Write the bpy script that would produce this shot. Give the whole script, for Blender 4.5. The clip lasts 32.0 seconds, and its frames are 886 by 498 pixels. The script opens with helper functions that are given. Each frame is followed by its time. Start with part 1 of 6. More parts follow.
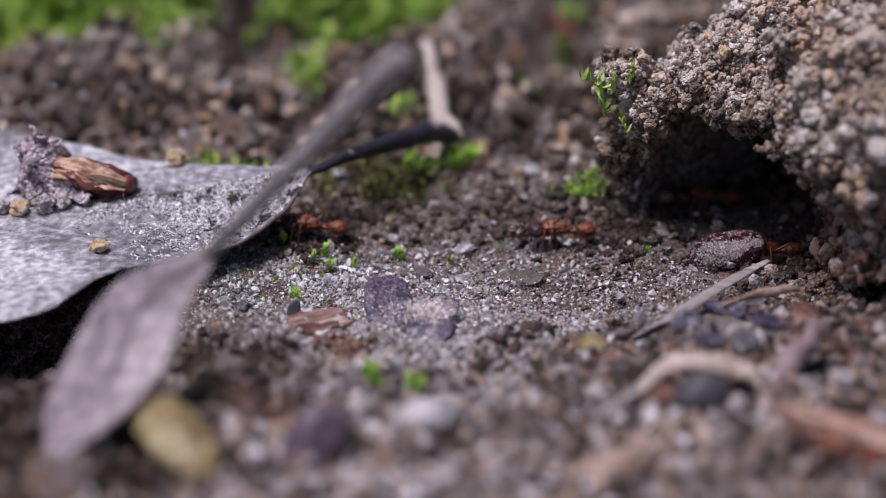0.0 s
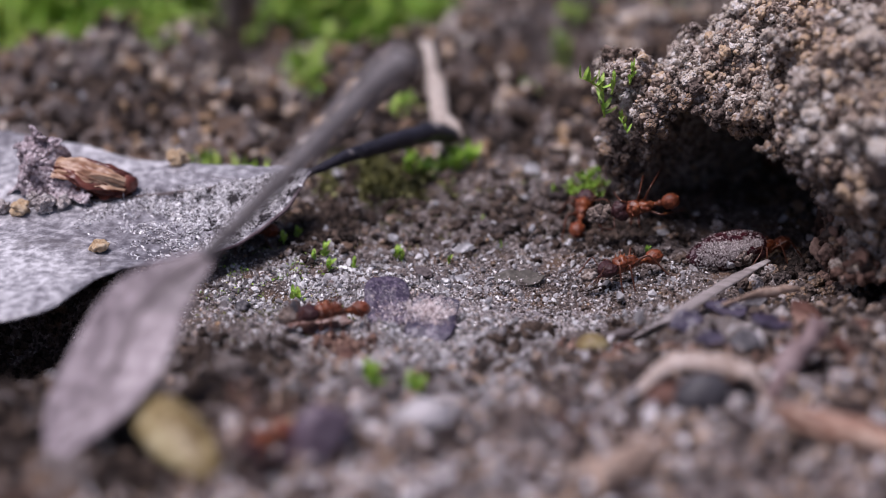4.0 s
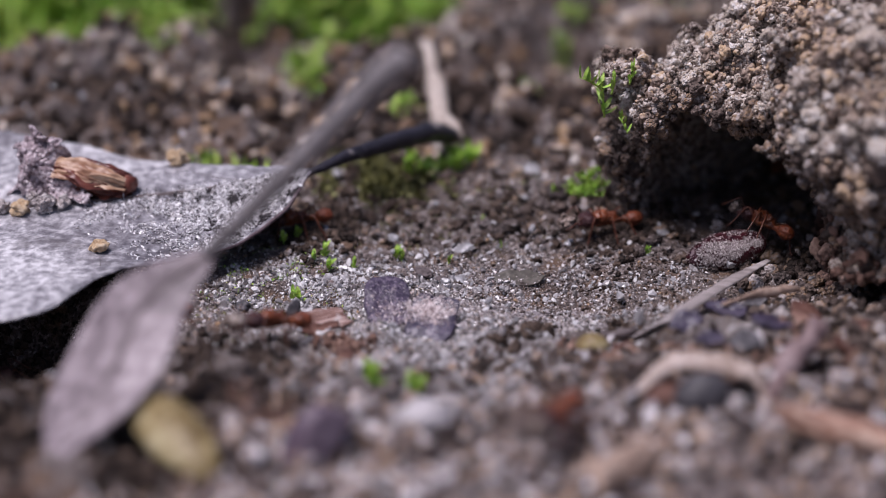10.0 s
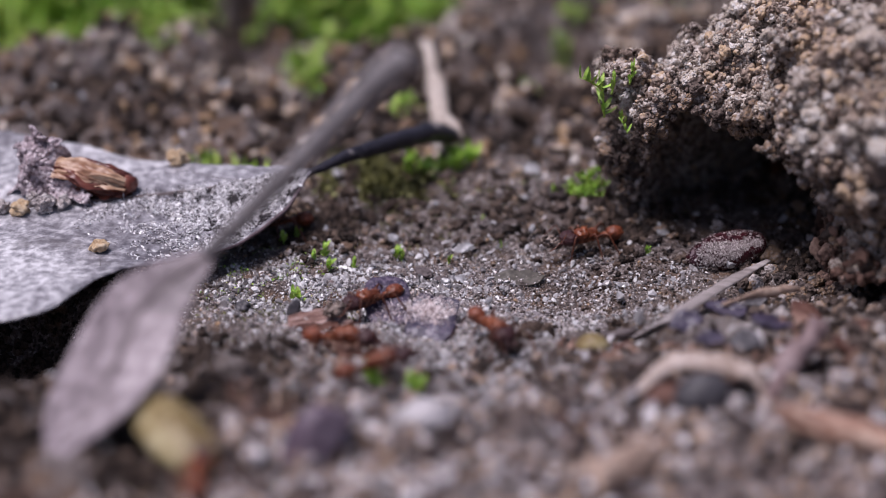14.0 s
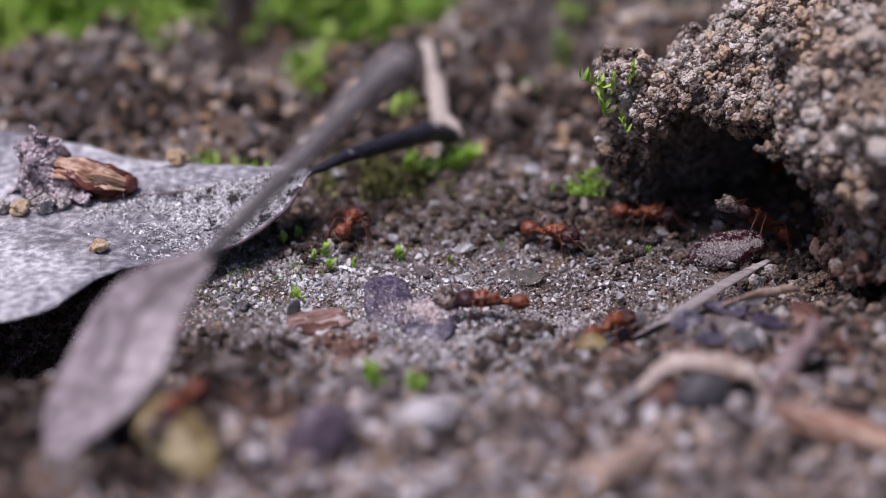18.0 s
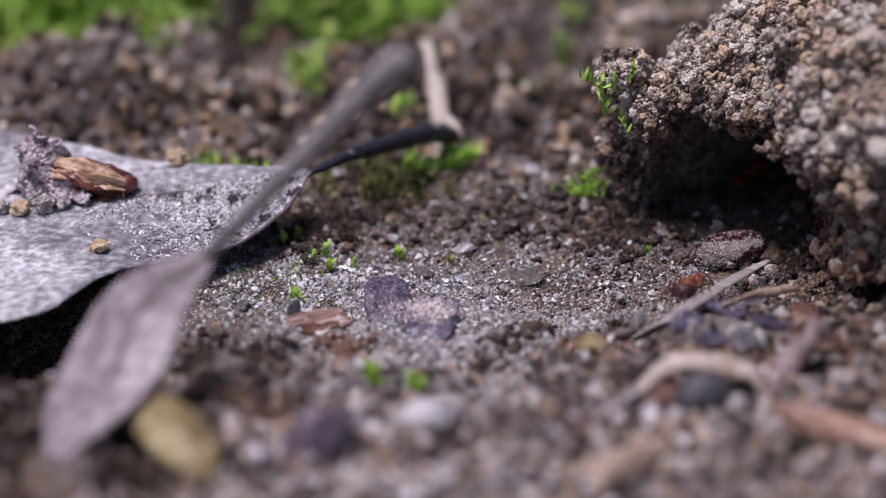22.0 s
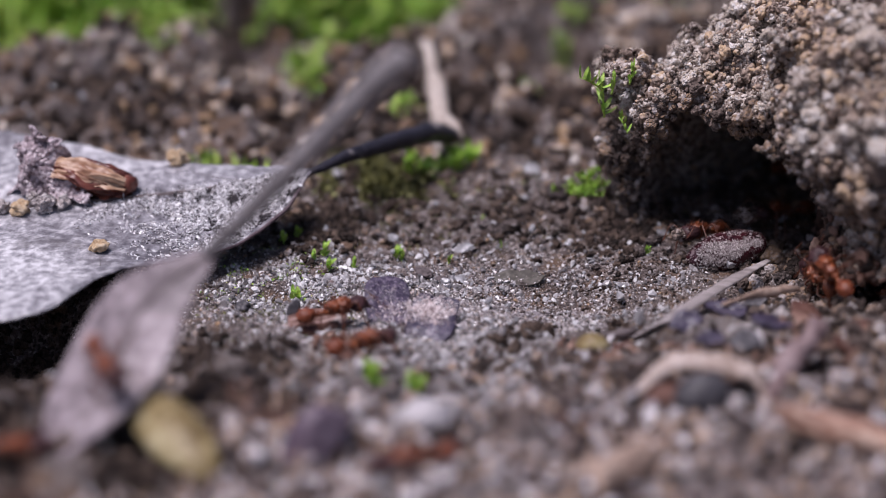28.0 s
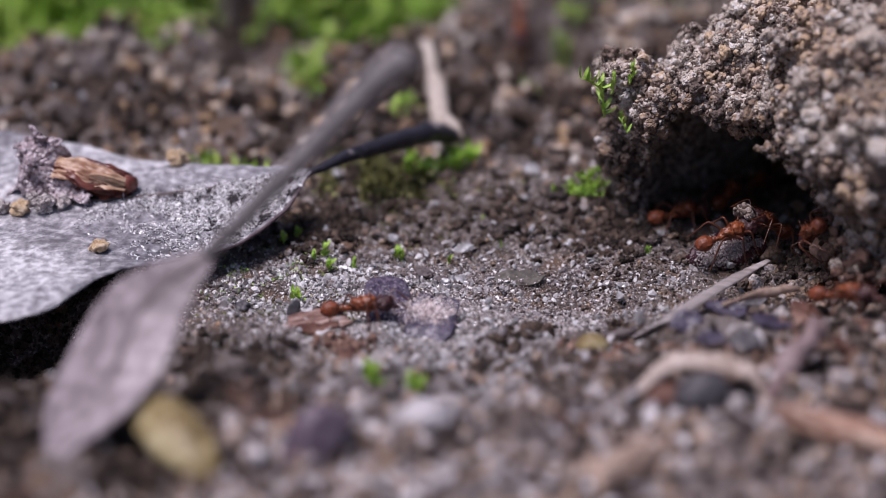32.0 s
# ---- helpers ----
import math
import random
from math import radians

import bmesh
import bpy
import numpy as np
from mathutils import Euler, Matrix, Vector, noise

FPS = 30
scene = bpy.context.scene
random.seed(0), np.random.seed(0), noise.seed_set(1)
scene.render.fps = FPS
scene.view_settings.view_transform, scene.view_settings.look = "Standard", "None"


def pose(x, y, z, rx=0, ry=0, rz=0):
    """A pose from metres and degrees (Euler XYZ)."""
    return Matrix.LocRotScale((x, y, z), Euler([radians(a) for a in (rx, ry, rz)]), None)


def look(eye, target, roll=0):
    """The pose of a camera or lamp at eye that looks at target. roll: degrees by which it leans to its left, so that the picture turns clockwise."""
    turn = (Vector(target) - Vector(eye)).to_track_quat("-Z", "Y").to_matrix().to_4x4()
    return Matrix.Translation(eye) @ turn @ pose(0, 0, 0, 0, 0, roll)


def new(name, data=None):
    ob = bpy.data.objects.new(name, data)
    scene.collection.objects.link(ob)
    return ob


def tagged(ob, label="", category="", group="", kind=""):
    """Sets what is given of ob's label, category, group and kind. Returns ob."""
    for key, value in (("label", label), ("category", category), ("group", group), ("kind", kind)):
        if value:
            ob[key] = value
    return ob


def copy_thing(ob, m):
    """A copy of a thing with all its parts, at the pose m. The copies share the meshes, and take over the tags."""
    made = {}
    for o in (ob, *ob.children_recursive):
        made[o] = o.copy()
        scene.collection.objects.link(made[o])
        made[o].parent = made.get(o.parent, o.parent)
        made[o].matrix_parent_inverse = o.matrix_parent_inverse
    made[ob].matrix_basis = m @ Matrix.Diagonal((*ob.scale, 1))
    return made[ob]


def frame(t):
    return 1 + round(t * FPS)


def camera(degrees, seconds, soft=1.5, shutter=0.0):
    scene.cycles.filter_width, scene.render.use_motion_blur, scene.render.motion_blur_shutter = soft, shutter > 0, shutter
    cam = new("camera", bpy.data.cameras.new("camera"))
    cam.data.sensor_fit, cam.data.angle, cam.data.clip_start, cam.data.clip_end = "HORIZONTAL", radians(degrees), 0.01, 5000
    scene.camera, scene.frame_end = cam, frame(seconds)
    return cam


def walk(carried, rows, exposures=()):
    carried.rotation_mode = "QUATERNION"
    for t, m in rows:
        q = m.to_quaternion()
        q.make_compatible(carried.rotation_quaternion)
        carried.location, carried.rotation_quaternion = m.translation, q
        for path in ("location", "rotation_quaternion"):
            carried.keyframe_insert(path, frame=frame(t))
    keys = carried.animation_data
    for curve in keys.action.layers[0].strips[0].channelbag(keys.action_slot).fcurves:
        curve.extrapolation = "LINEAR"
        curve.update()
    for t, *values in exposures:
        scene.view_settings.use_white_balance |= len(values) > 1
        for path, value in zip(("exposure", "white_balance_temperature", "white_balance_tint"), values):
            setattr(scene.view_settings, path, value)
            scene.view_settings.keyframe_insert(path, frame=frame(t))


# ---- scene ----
# The place is about 7 cm wide; MM turns millimetres into metres.
MM = 0.001
cam = camera(22, 32.0, soft=0.85)
cam.data.dof.use_dof, cam.data.dof.focus_distance, cam.data.dof.aperture_fstop = True, 0.1642, 17.0
STAND = look((0, -0.15530, 0.06914), (0, 0, 0))
walk(cam, [(0, STAND), (32, STAND)], exposures=((0, -0.15, 6170, 25), (13, -0.13, 6170, 25), (24, -0.08, 6170, 25), (32, -0.10, 6170, 25)))

# ---- light: an overcast sky, brightest overhead ----
world = bpy.data.worlds.new("world")
scene.world = world
world.use_nodes = True
sky = world.node_tree.nodes.new("ShaderNodeTexSky")
sky.sky_type, sky.sun_disc = "NISHITA", False
sky.sun_elevation, sky.sun_rotation = radians(70), radians(-112)
sky.dust_density = 3.0
back = world.node_tree.nodes["Background"]
back.inputs["Strength"].default_value = 0.075
world.node_tree.links.new(sky.outputs[0], back.inputs["Color"])
sun = new("sun", bpy.data.lights.new("sun", "SUN"))
sun.data.energy, sun.data.angle, sun.data.color = 4.0, radians(30), (1, 0.97, 0.93)
sun.matrix_world = look((-0.30, -0.12, 0.90), (0, 0, 0))


# ---- materials ----
def surface(name, stops, scale=900, rough=0.85, bump=0.4, fine=4500, island=0.0, obj=0.0, spec=0.3, through_light=0.0,
            glass=0.0, stretch=(1, 1, 1), dust=None, grain=None):
    """Colour ramp over two scales of noise; island, obj: how far each loose piece or object differs."""
    m = bpy.data.materials.new(name)
    m.use_nodes = True
    n, l = m.node_tree.nodes, m.node_tree.links
    b = n["Principled BSDF"]
    b.inputs["Roughness"].default_value = rough
    b.inputs["Specular IOR Level"].default_value = spec
    co, mp = n.new("ShaderNodeTexCoord"), n.new("ShaderNodeMapping")
    mp.inputs["Scale"].default_value = stretch
    l.new(co.outputs["Object"], mp.inputs["Vector"])
    big, small = n.new("ShaderNodeTexNoise"), n.new("ShaderNodeTexNoise")
    for node, s, d in ((big, scale, 4), (small, fine, 3)):
        node.inputs["Scale"].default_value, node.inputs["Detail"].default_value = s, d
        l.new(mp.outputs[0], node.inputs["Vector"])
    mix = n.new("ShaderNodeMath")
    mix.operation = "MULTIPLY_ADD"
    mix.inputs[1].default_value = 0.5
    half = n.new("ShaderNodeMath")
    half.operation = "MULTIPLY"
    half.inputs[1].default_value = 0.5
    l.new(big.outputs["Fac"], half.inputs[0])
    l.new(small.outputs["Fac"], mix.inputs[0])
    l.new(half.outputs[0], mix.inputs[2])
    fac = mix.outputs[0]
    for amount, node, key in ((island, "ShaderNodeNewGeometry", "Random Per Island"), (obj, "ShaderNodeObjectInfo", "Random")):
        if amount:
            r, a, s = n.new(node), n.new("ShaderNodeMath"), n.new("ShaderNodeMath")
            a.operation, s.operation = "SUBTRACT", "MULTIPLY_ADD"
            a.inputs[1].default_value, s.inputs[1].default_value = 0.5, amount
            l.new(r.outputs[key], a.inputs[0])
            l.new(a.outputs[0], s.inputs[0])
            l.new(fac, s.inputs[2])
            fac = s.outputs[0]
    if grain:
        cells, chan, a, g = n.new("ShaderNodeTexVoronoi"), n.new("ShaderNodeSeparateColor"), n.new("ShaderNodeMath"), n.new("ShaderNodeMath")
        cells.inputs["Scale"].default_value = grain[0]
        l.new(co.outputs["Object"], cells.inputs["Vector"])
        l.new(cells.outputs["Color"], chan.inputs[0])
        a.operation, g.operation = "SUBTRACT", "MULTIPLY_ADD"
        a.inputs[1].default_value, g.inputs[1].default_value = 0.5, grain[1]
        l.new(chan.outputs[0], a.inputs[0])
        l.new(a.outputs[0], g.inputs[0])
        l.new(fac, g.inputs[2])
        fac = g.outputs[0]
    ramp = n.new("ShaderNodeValToRGB")
    e = ramp.color_ramp.elements
    while len(e) < len(stops):
        e.new(0.5)
    for el, (p, c) in zip(e, stops):
        el.position, el.color = p, (*c, 1)
    l.new(fac, ramp.inputs[0])
    colour = ramp.outputs[0]
    if dust:
        spots, cut, over = n.new("ShaderNodeTexNoise"), n.new("ShaderNodeValToRGB"), n.new("ShaderNodeMixRGB")
        spots.inputs["Scale"].default_value, spots.inputs["Detail"].default_value = dust[1], 6
        l.new(co.outputs["Object"], spots.inputs["Vector"])
        c = cut.color_ramp.elements
        c[0].position, c[1].position = dust[2], dust[2] + 0.1
        l.new(spots.outputs["Fac"], cut.inputs[0])
        l.new(cut.outputs[0], over.inputs[0])
        l.new(colour, over.inputs[1])
        over.inputs[2].default_value = (*dust[0], 1)
        colour = over.outputs[0]
    l.new(colour, b.inputs["Base Color"])
    if through_light:
        b.inputs["Subsurface Weight"].default_value = through_light
        b.inputs["Subsurface Radius"].default_value = (0.6, 0.35, 0.2)
        b.inputs["Subsurface Scale"].default_value = 0.0004
    if glass:
        b.inputs["Transmission Weight"].default_value = glass
        b.inputs["IOR"].default_value = 1.5
    bp = n.new("ShaderNodeBump")
    bp.inputs["Strength"].default_value, bp.inputs["Distance"].default_value = bump, 0.0002
    l.new(mix.outputs[0], bp.inputs["Height"])
    last = bp.outputs[0]
    if grain:
        gb, inv = n.new("ShaderNodeBump"), n.new("ShaderNodeMath")
        inv.operation, inv.inputs[0].default_value = "SUBTRACT", 1.0
        l.new(cells.outputs["Distance"], inv.inputs[1])
        gb.inputs["Strength"].default_value, gb.inputs["Distance"].default_value = grain[2], 0.9 / grain[0]
        l.new(inv.outputs[0], gb.inputs["Height"])
        l.new(last, gb.inputs["Normal"])
        last = gb.outputs[0]
    l.new(last, b.inputs["Normal"])
    return m


SOIL = ((0.22, (0.020, 0.0148, 0.0135)), (0.42, (0.077, 0.060, 0.055)), (0.56, (0.148, 0.119, 0.110)), (0.74, (0.32, 0.287, 0.277)))
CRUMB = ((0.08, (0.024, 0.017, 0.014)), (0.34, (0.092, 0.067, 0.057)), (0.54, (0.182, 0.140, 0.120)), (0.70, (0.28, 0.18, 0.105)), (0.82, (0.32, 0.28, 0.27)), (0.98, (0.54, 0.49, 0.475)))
DRY = ((0.06, (0.06, 0.043, 0.034)), (0.24, (0.25, 0.195, 0.165)), (0.42, (0.54, 0.475, 0.425)), (0.62, (0.48, 0.395, 0.305)), (0.74, (0.55, 0.50, 0.47)), (0.98, (0.78, 0.74, 0.71)))
soil = surface("soil", SOIL, 230, 0.85, 0.7, 3000, grain=(4600, 0.35, 0.9), dust=((0.125, 0.080, 0.054), 340, 0.53))
crumb_mat = surface("soil_crumb", CRUMB, 500, 0.85, 0.6, 4200, island=0.95, grain=(4200, 0.2, 1.0))
dry_mat = surface("dry_crumb", DRY, 500, 0.85, 0.9, 4200, island=0.7, grain=(5600, 0.42, 1.0))
WARM = ((0.06, (0.05, 0.033, 0.025)), (0.28, (0.21, 0.155, 0.125)), (0.50, (0.38, 0.295, 0.24)), (0.66, (0.48, 0.335, 0.205)), (0.80, (0.52, 0.45, 0.40)), (0.98, (0.68, 0.63, 0.60)))
warm_mat = surface("warm_crumb", WARM, 400, 0.8, 0.6, 3000, island=0.7, grain=(3000, 0.2, 0.8))
# near-black brown for dark soil, and for shade coloured in under the leaves
HUMUS_SHADE = ((0.2, (0.012, 0.008, 0.006)), (0.5, (0.045, 0.029, 0.022)), (0.8, (0.12, 0.085, 0.065)))
BROWN = ((0.10, (0.016, 0.009, 0.006)), (0.32, (0.085, 0.052, 0.036)), (0.54, (0.24, 0.163, 0.118)), (0.66, (0.40, 0.24, 0.10)), (0.80, (0.48, 0.375, 0.29)), (0.98, (0.66, 0.58, 0.51)))
brown_mat = surface("brown_crumb", BROWN, 400, 0.8, 0.6, 3000, island=1.0, grain=(3000, 0.2, 0.8))
humus_shade_mat = surface("humus", HUMUS_SHADE, 500, 0.8, 0.8, 3500, island=0.5, grain=(4200, 0.2, 1.0))
red_dust = surface("red_brown_dust", ((0.2, (0.04, 0.020, 0.015)), (0.5, (0.15, 0.083, 0.062)), (0.8, (0.32, 0.21, 0.165))), 500, 0.8, 0.8, 3500, island=0.6)
dark_crumb_mat = surface("dark_crumb", CRUMB, 500, 0.8, 0.6, 4200, island=0.6, grain=(4200, 0.2, 1.0))
dark_crumb_obj = surface("dark_crumb_piece", CRUMB, 500, 0.8, 0.6, 4200, obj=0.6, grain=(4200, 0.2, 1.0))
crumb_obj = surface("soil_crumb_piece", DRY, 500, 0.85, 0.9, 4200, obj=0.6, grain=(5600, 0.42, 1.0))
mound_mat = surface("mound_soil", ((0.22, (0.05, 0.036, 0.030)), (0.42, (0.19, 0.145, 0.122)), (0.56, (0.36, 0.29, 0.245)), (0.76, (0.58, 0.52, 0.48))), 500, 0.9, 1.0, 3500, grain=(3800, 0.6, 1.0))
sand = surface("sand", ((0.05, (0.030, 0.024, 0.022)), (0.30, (0.11, 0.092, 0.087)), (0.54, (0.235, 0.205, 0.197)), (0.70, (0.34, 0.25, 0.17)),
                        (0.78, (0.40, 0.37, 0.37)), (0.97, (0.85, 0.83, 0.84))), 1500, 0.32, 0.3, 6000, island=0.95, spec=0.5)
quartz = surface("quartz", ((0.32, (0.26, 0.25, 0.255)), (0.5, (0.50, 0.49, 0.50)), (0.66, (0.78, 0.78, 0.80))), 900, 0.2, 0.9, 2500, spec=0.6, glass=0.45)
grey_leaf = surface("grey_leaf", ((0.36, (0.085, 0.078, 0.09)), (0.45, (0.18, 0.172, 0.19)), (0.53, (0.33, 0.322, 0.342)), (0.63, (0.60, 0.59, 0.61))), 70, 0.5, 0.45, 1500,
                    spec=0.4, dust=((0.085, 0.075, 0.08), 160, 0.64), grain=(6000, 0.05, 0.12))
vein_mat = surface("leaf_vein", ((0.3, (0.045, 0.034, 0.034)), (0.7, (0.17, 0.14, 0.14))), 500, 0.7, 0.5, 3000)
rim_mat = surface("leaf_rim", ((0.3, (0.045, 0.028, 0.034)), (0.7, (0.14, 0.10, 0.11))), 500, 0.6, 0.5, 3000)
side_vein_mat = surface("side_vein", ((0.3, (0.10, 0.092, 0.10)), (0.7, (0.24, 0.225, 0.24))), 500, 0.6, 0.5, 3000)
petiole_mat = surface("dark_petiole", ((0.3, (0.008, 0.008, 0.012)), (0.7, (0.035, 0.032, 0.045))), 600, 0.5, 0.6, 3000, dust=((0.3, 0.27, 0.26), 500, 0.64))
blade_mat = surface("lilac_dry_leaf", ((0.36, (0.10, 0.078, 0.086)), (0.46, (0.205, 0.168, 0.18)), (0.53, (0.33, 0.28, 0.295)), (0.64, (0.52, 0.46, 0.475))), 120, 0.5, 0.9, 1300, spec=0.4,
                    dust=((0.045, 0.034, 0.036), 260, 0.63))
stem_mat = surface("grey_stem", ((0.3, (0.13, 0.12, 0.12)), (0.7, (0.32, 0.295, 0.30))), 300, 0.6, 0.5, 2500, stretch=(1, 1, 1))
husk_mat = surface("husk", ((0.30, (0.028, 0.007, 0.006)), (0.48, (0.10, 0.024, 0.017)), (0.62, (0.17, 0.052, 0.034)), (0.76, (0.33, 0.18, 0.125))), 420, 0.35, 1.0, 1500, spec=0.5,
                   stretch=(0.5, 1.3, 1.3), obj=0.16)
husk_pale = surface("husk_streak", ((0.30, (0.16, 0.06, 0.03)), (0.48, (0.36, 0.20, 0.12)), (0.70, (0.58, 0.43, 0.30))), 500, 0.4, 1.0, 1800, spec=0.5, stretch=(0.4, 1.4, 1.4))
dark_violet = surface("dark_violet_bark", ((0.3, (0.014, 0.010, 0.020)), (0.5, (0.045, 0.036, 0.062)), (0.72, (0.16, 0.135, 0.18))), 300, 0.4, 0.9, 2600, spec=0.5)
FRONT = ((0.06, (0.022, 0.015, 0.013)), (0.32, (0.105, 0.077, 0.072)), (0.54, (0.26, 0.207, 0.20)), (0.66, (0.42, 0.27, 0.14)), (0.78, (0.46, 0.385, 0.37)), (0.98, (0.80, 0.77, 0.79)))
front_mat = surface("pinkish_crumb", FRONT,
                    400, 0.7, 0.6, 3000, island=0.95, grain=(3000, 0.2, 0.8))
front_piece = surface("pinkish_crumb_piece", FRONT,
                      400, 0.7, 0.6, 3000, obj=0.9, grain=(3000, 0.2, 0.8))
carry_mat = surface("carried_soil", ((0.2, (0.035, 0.024, 0.020)), (0.42, (0.12, 0.088, 0.074)), (0.60, (0.24, 0.185, 0.155)), (0.8, (0.42, 0.37, 0.34))), 700, 0.85, 0.8, 4200, obj=0.15, grain=(4600, 0.45, 1.0))
clod_mat = surface("clod_soil", SOIL, 600, 0.85, 0.8, 3000, obj=0.25, grain=(4200, 0.3, 1.0))
pale_sand = surface("pale_sand", ((0.1, (0.16, 0.14, 0.13)), (0.45, (0.55, 0.52, 0.51)), (0.8, (0.95, 0.94, 0.94))), 1200, 0.10, 0.4, 5000, island=1.0, spec=0.6, glass=0.4)
clear_sand_mat = surface("clear_shard", ((0.1, (0.20, 0.18, 0.178)), (0.45, (0.42, 0.395, 0.395)), (0.70, (0.62, 0.60, 0.61)), (0.95, (0.92, 0.91, 0.92))), 1200, 0.12, 0.4, 5000, island=1.0, spec=0.6, glass=0.35)
fine_sand_mat = surface("fine_sand", ((0.05, (0.10, 0.085, 0.083)), (0.4, (0.30, 0.265, 0.268)), (0.7, (0.48, 0.44, 0.45)), (0.78, (0.42, 0.33, 0.25)), (0.95, (0.80, 0.78, 0.79))), 1200, 0.35, 0.4, 5000, island=0.9, spec=0.5)
grey_crumb = surface("grey_crumb", ((0.2, (0.16, 0.135, 0.13)), (0.5, (0.40, 0.355, 0.345)), (0.8, (0.62, 0.58, 0.57))), 700, 0.85, 0.8, 4200, grain=(4200, 0.35, 1.0))
nut_mat = surface("seed_coat", ((0.3, (0.012, 0.005, 0.009)), (0.7, (0.062, 0.013, 0.017))), 350, 0.24, 0.3, 2500, spec=0.45, dust=((0.15, 0.11, 0.115), 2200, 0.55))
seed_dust = surface("seed_dust", ((0.1, (0.10, 0.078, 0.078)), (0.5, (0.27, 0.225, 0.22)), (0.9, (0.55, 0.50, 0.49))), 900, 0.8, 0.4, 4000, island=0.7)
violet = surface("violet_flake", ((0.3, (0.020, 0.013, 0.030)), (0.5, (0.055, 0.040, 0.070)), (0.7, (0.155, 0.122, 0.168))), 330, 0.42, 0.9, 3200, spec=0.5,
                 dust=((0.33, 0.28, 0.27), 900, 0.60), grain=(5200, 0.25, 0.3))
brick_red = surface("red_bark", ((0.3, (0.032, 0.012, 0.009)), (0.5, (0.10, 0.043, 0.031)), (0.7, (0.27, 0.165, 0.13))), 300, 0.7, 0.7, 2200, stretch=(0.3, 2, 1))
pink_bark = surface("pink_layered_bark", ((0.34, (0.05, 0.02, 0.016)), (0.46, (0.16, 0.085, 0.068)), (0.56, (0.28, 0.18, 0.155)), (0.68, (0.46, 0.36, 0.33))), 420, 0.6, 0.9, 2200, stretch=(0.35, 2.2, 1),
                    dust=((0.42, 0.36, 0.34), 1100, 0.6))
twig_mat = surface("pale_twig", ((0.3, (0.12, 0.10, 0.095)), (0.52, (0.28, 0.245, 0.24)), (0.72, (0.50, 0.455, 0.45))), 350, 0.75, 0.6, 2500, stretch=(0.3, 1, 1))
pale_twig = surface("bleached_twig", ((0.3, (0.20, 0.165, 0.14)), (0.52, (0.45, 0.385, 0.335)), (0.72, (0.66, 0.60, 0.54))), 350, 0.75, 0.6, 2500)
tan_mat = surface("tan_stick", ((0.3, (0.15, 0.10, 0.075)), (0.5, (0.30, 0.215, 0.17)), (0.72, (0.50, 0.40, 0.33))), 300, 0.7, 0.5, 2200)
curl_mat = surface("cream_bark", ((0.34, (0.17, 0.105, 0.075)), (0.48, (0.36, 0.28, 0.235)), (0.62, (0.58, 0.50, 0.46))), 300, 0.6, 0.5, 2200)
purple_mat = surface("purple_stone", ((0.3, (0.05, 0.034, 0.05)), (0.5, (0.115, 0.083, 0.11)), (0.7, (0.22, 0.175, 0.21))), 200, 0.5, 0.5, 1500)
wing_mat = surface("dull_wing", ((0.3, (0.045, 0.038, 0.032)), (0.5, (0.10, 0.09, 0.075)), (0.7, (0.19, 0.17, 0.15))), 500, 0.3, 0.6, 2600, spec=0.5, dust=((0.045, 0.033, 0.027), 500, 0.56))
stick_mat = surface("mauve_stick", ((0.3, (0.07, 0.04, 0.04)), (0.5, (0.17, 0.115, 0.115)), (0.7, (0.34, 0.265, 0.265))), 300, 0.7, 0.6, 2200)
dark_mat = surface("dark_stone", ((0.3, (0.020, 0.018, 0.021)), (0.7, (0.095, 0.088, 0.098))), 700, 0.55, 0.4, 2500, spec=0.5)
yellow = surface("yellow_stone", ((0.34, (0.075, 0.05, 0.022)), (0.46, (0.20, 0.145, 0.062)), (0.56, (0.31, 0.255, 0.13)), (0.68, (0.46, 0.41, 0.27))), 170, 0.45, 0.3, 1100)
white_mat = surface("pale_stone", ((0.3, (0.30, 0.27, 0.275)), (0.7, (0.62, 0.59, 0.60))), 200, 0.5, 0.3, 1500)
orange = surface("orange_chip", ((0.36, (0.11, 0.045, 0.03)), (0.48, (0.30, 0.165, 0.115)), (0.62, (0.58, 0.44, 0.35))), 130, 0.5, 0.3, 1500)
moss_mat = surface("moss_green", ((0.12, (0.03, 0.07, 0.008)), (0.44, (0.22, 0.40, 0.04)), (0.76, (0.52, 0.68, 0.17))), 400, 0.5, 0.2, 2500, island=0.5, spec=0.4,
                   through_light=0.3)
olive_mat = surface("olive_moss", ((0.15, (0.03, 0.032, 0.008)), (0.5, (0.09, 0.088, 0.024)), (0.85, (0.20, 0.20, 0.07))), 400, 0.6, 0.2, 2500, island=0.6)
ochre = surface("ochre_crumb", ((0.3, (0.22, 0.14, 0.075)), (0.5, (0.43, 0.31, 0.19)), (0.7, (0.60, 0.50, 0.37))), 700, 0.8, 0.8, 3500)
ant_mat = surface("ant_shell", ((0.3, (0.036, 0.009, 0.005)), (0.50, (0.155, 0.037, 0.012)), (0.72, (0.40, 0.125, 0.042))), 1100, 0.42, 1.0, 3000, spec=0.5,
                  through_light=0.12)
ant_gaster = surface("ant_gaster_shell", ((0.3, (0.05, 0.011, 0.005)), (0.52, (0.175, 0.040, 0.013)), (0.75, (0.34, 0.10, 0.034))), 900, 0.5, 0.9, 4000, spec=0.5, through_light=0.2)
ant_dark = surface("ant_dark_shell", ((0.3, (0.024, 0.008, 0.010)), (0.6, (0.062, 0.021, 0.022)), (0.8, (0.15, 0.05, 0.036))), 900, 0.5, 0.9, 4000, spec=0.4)
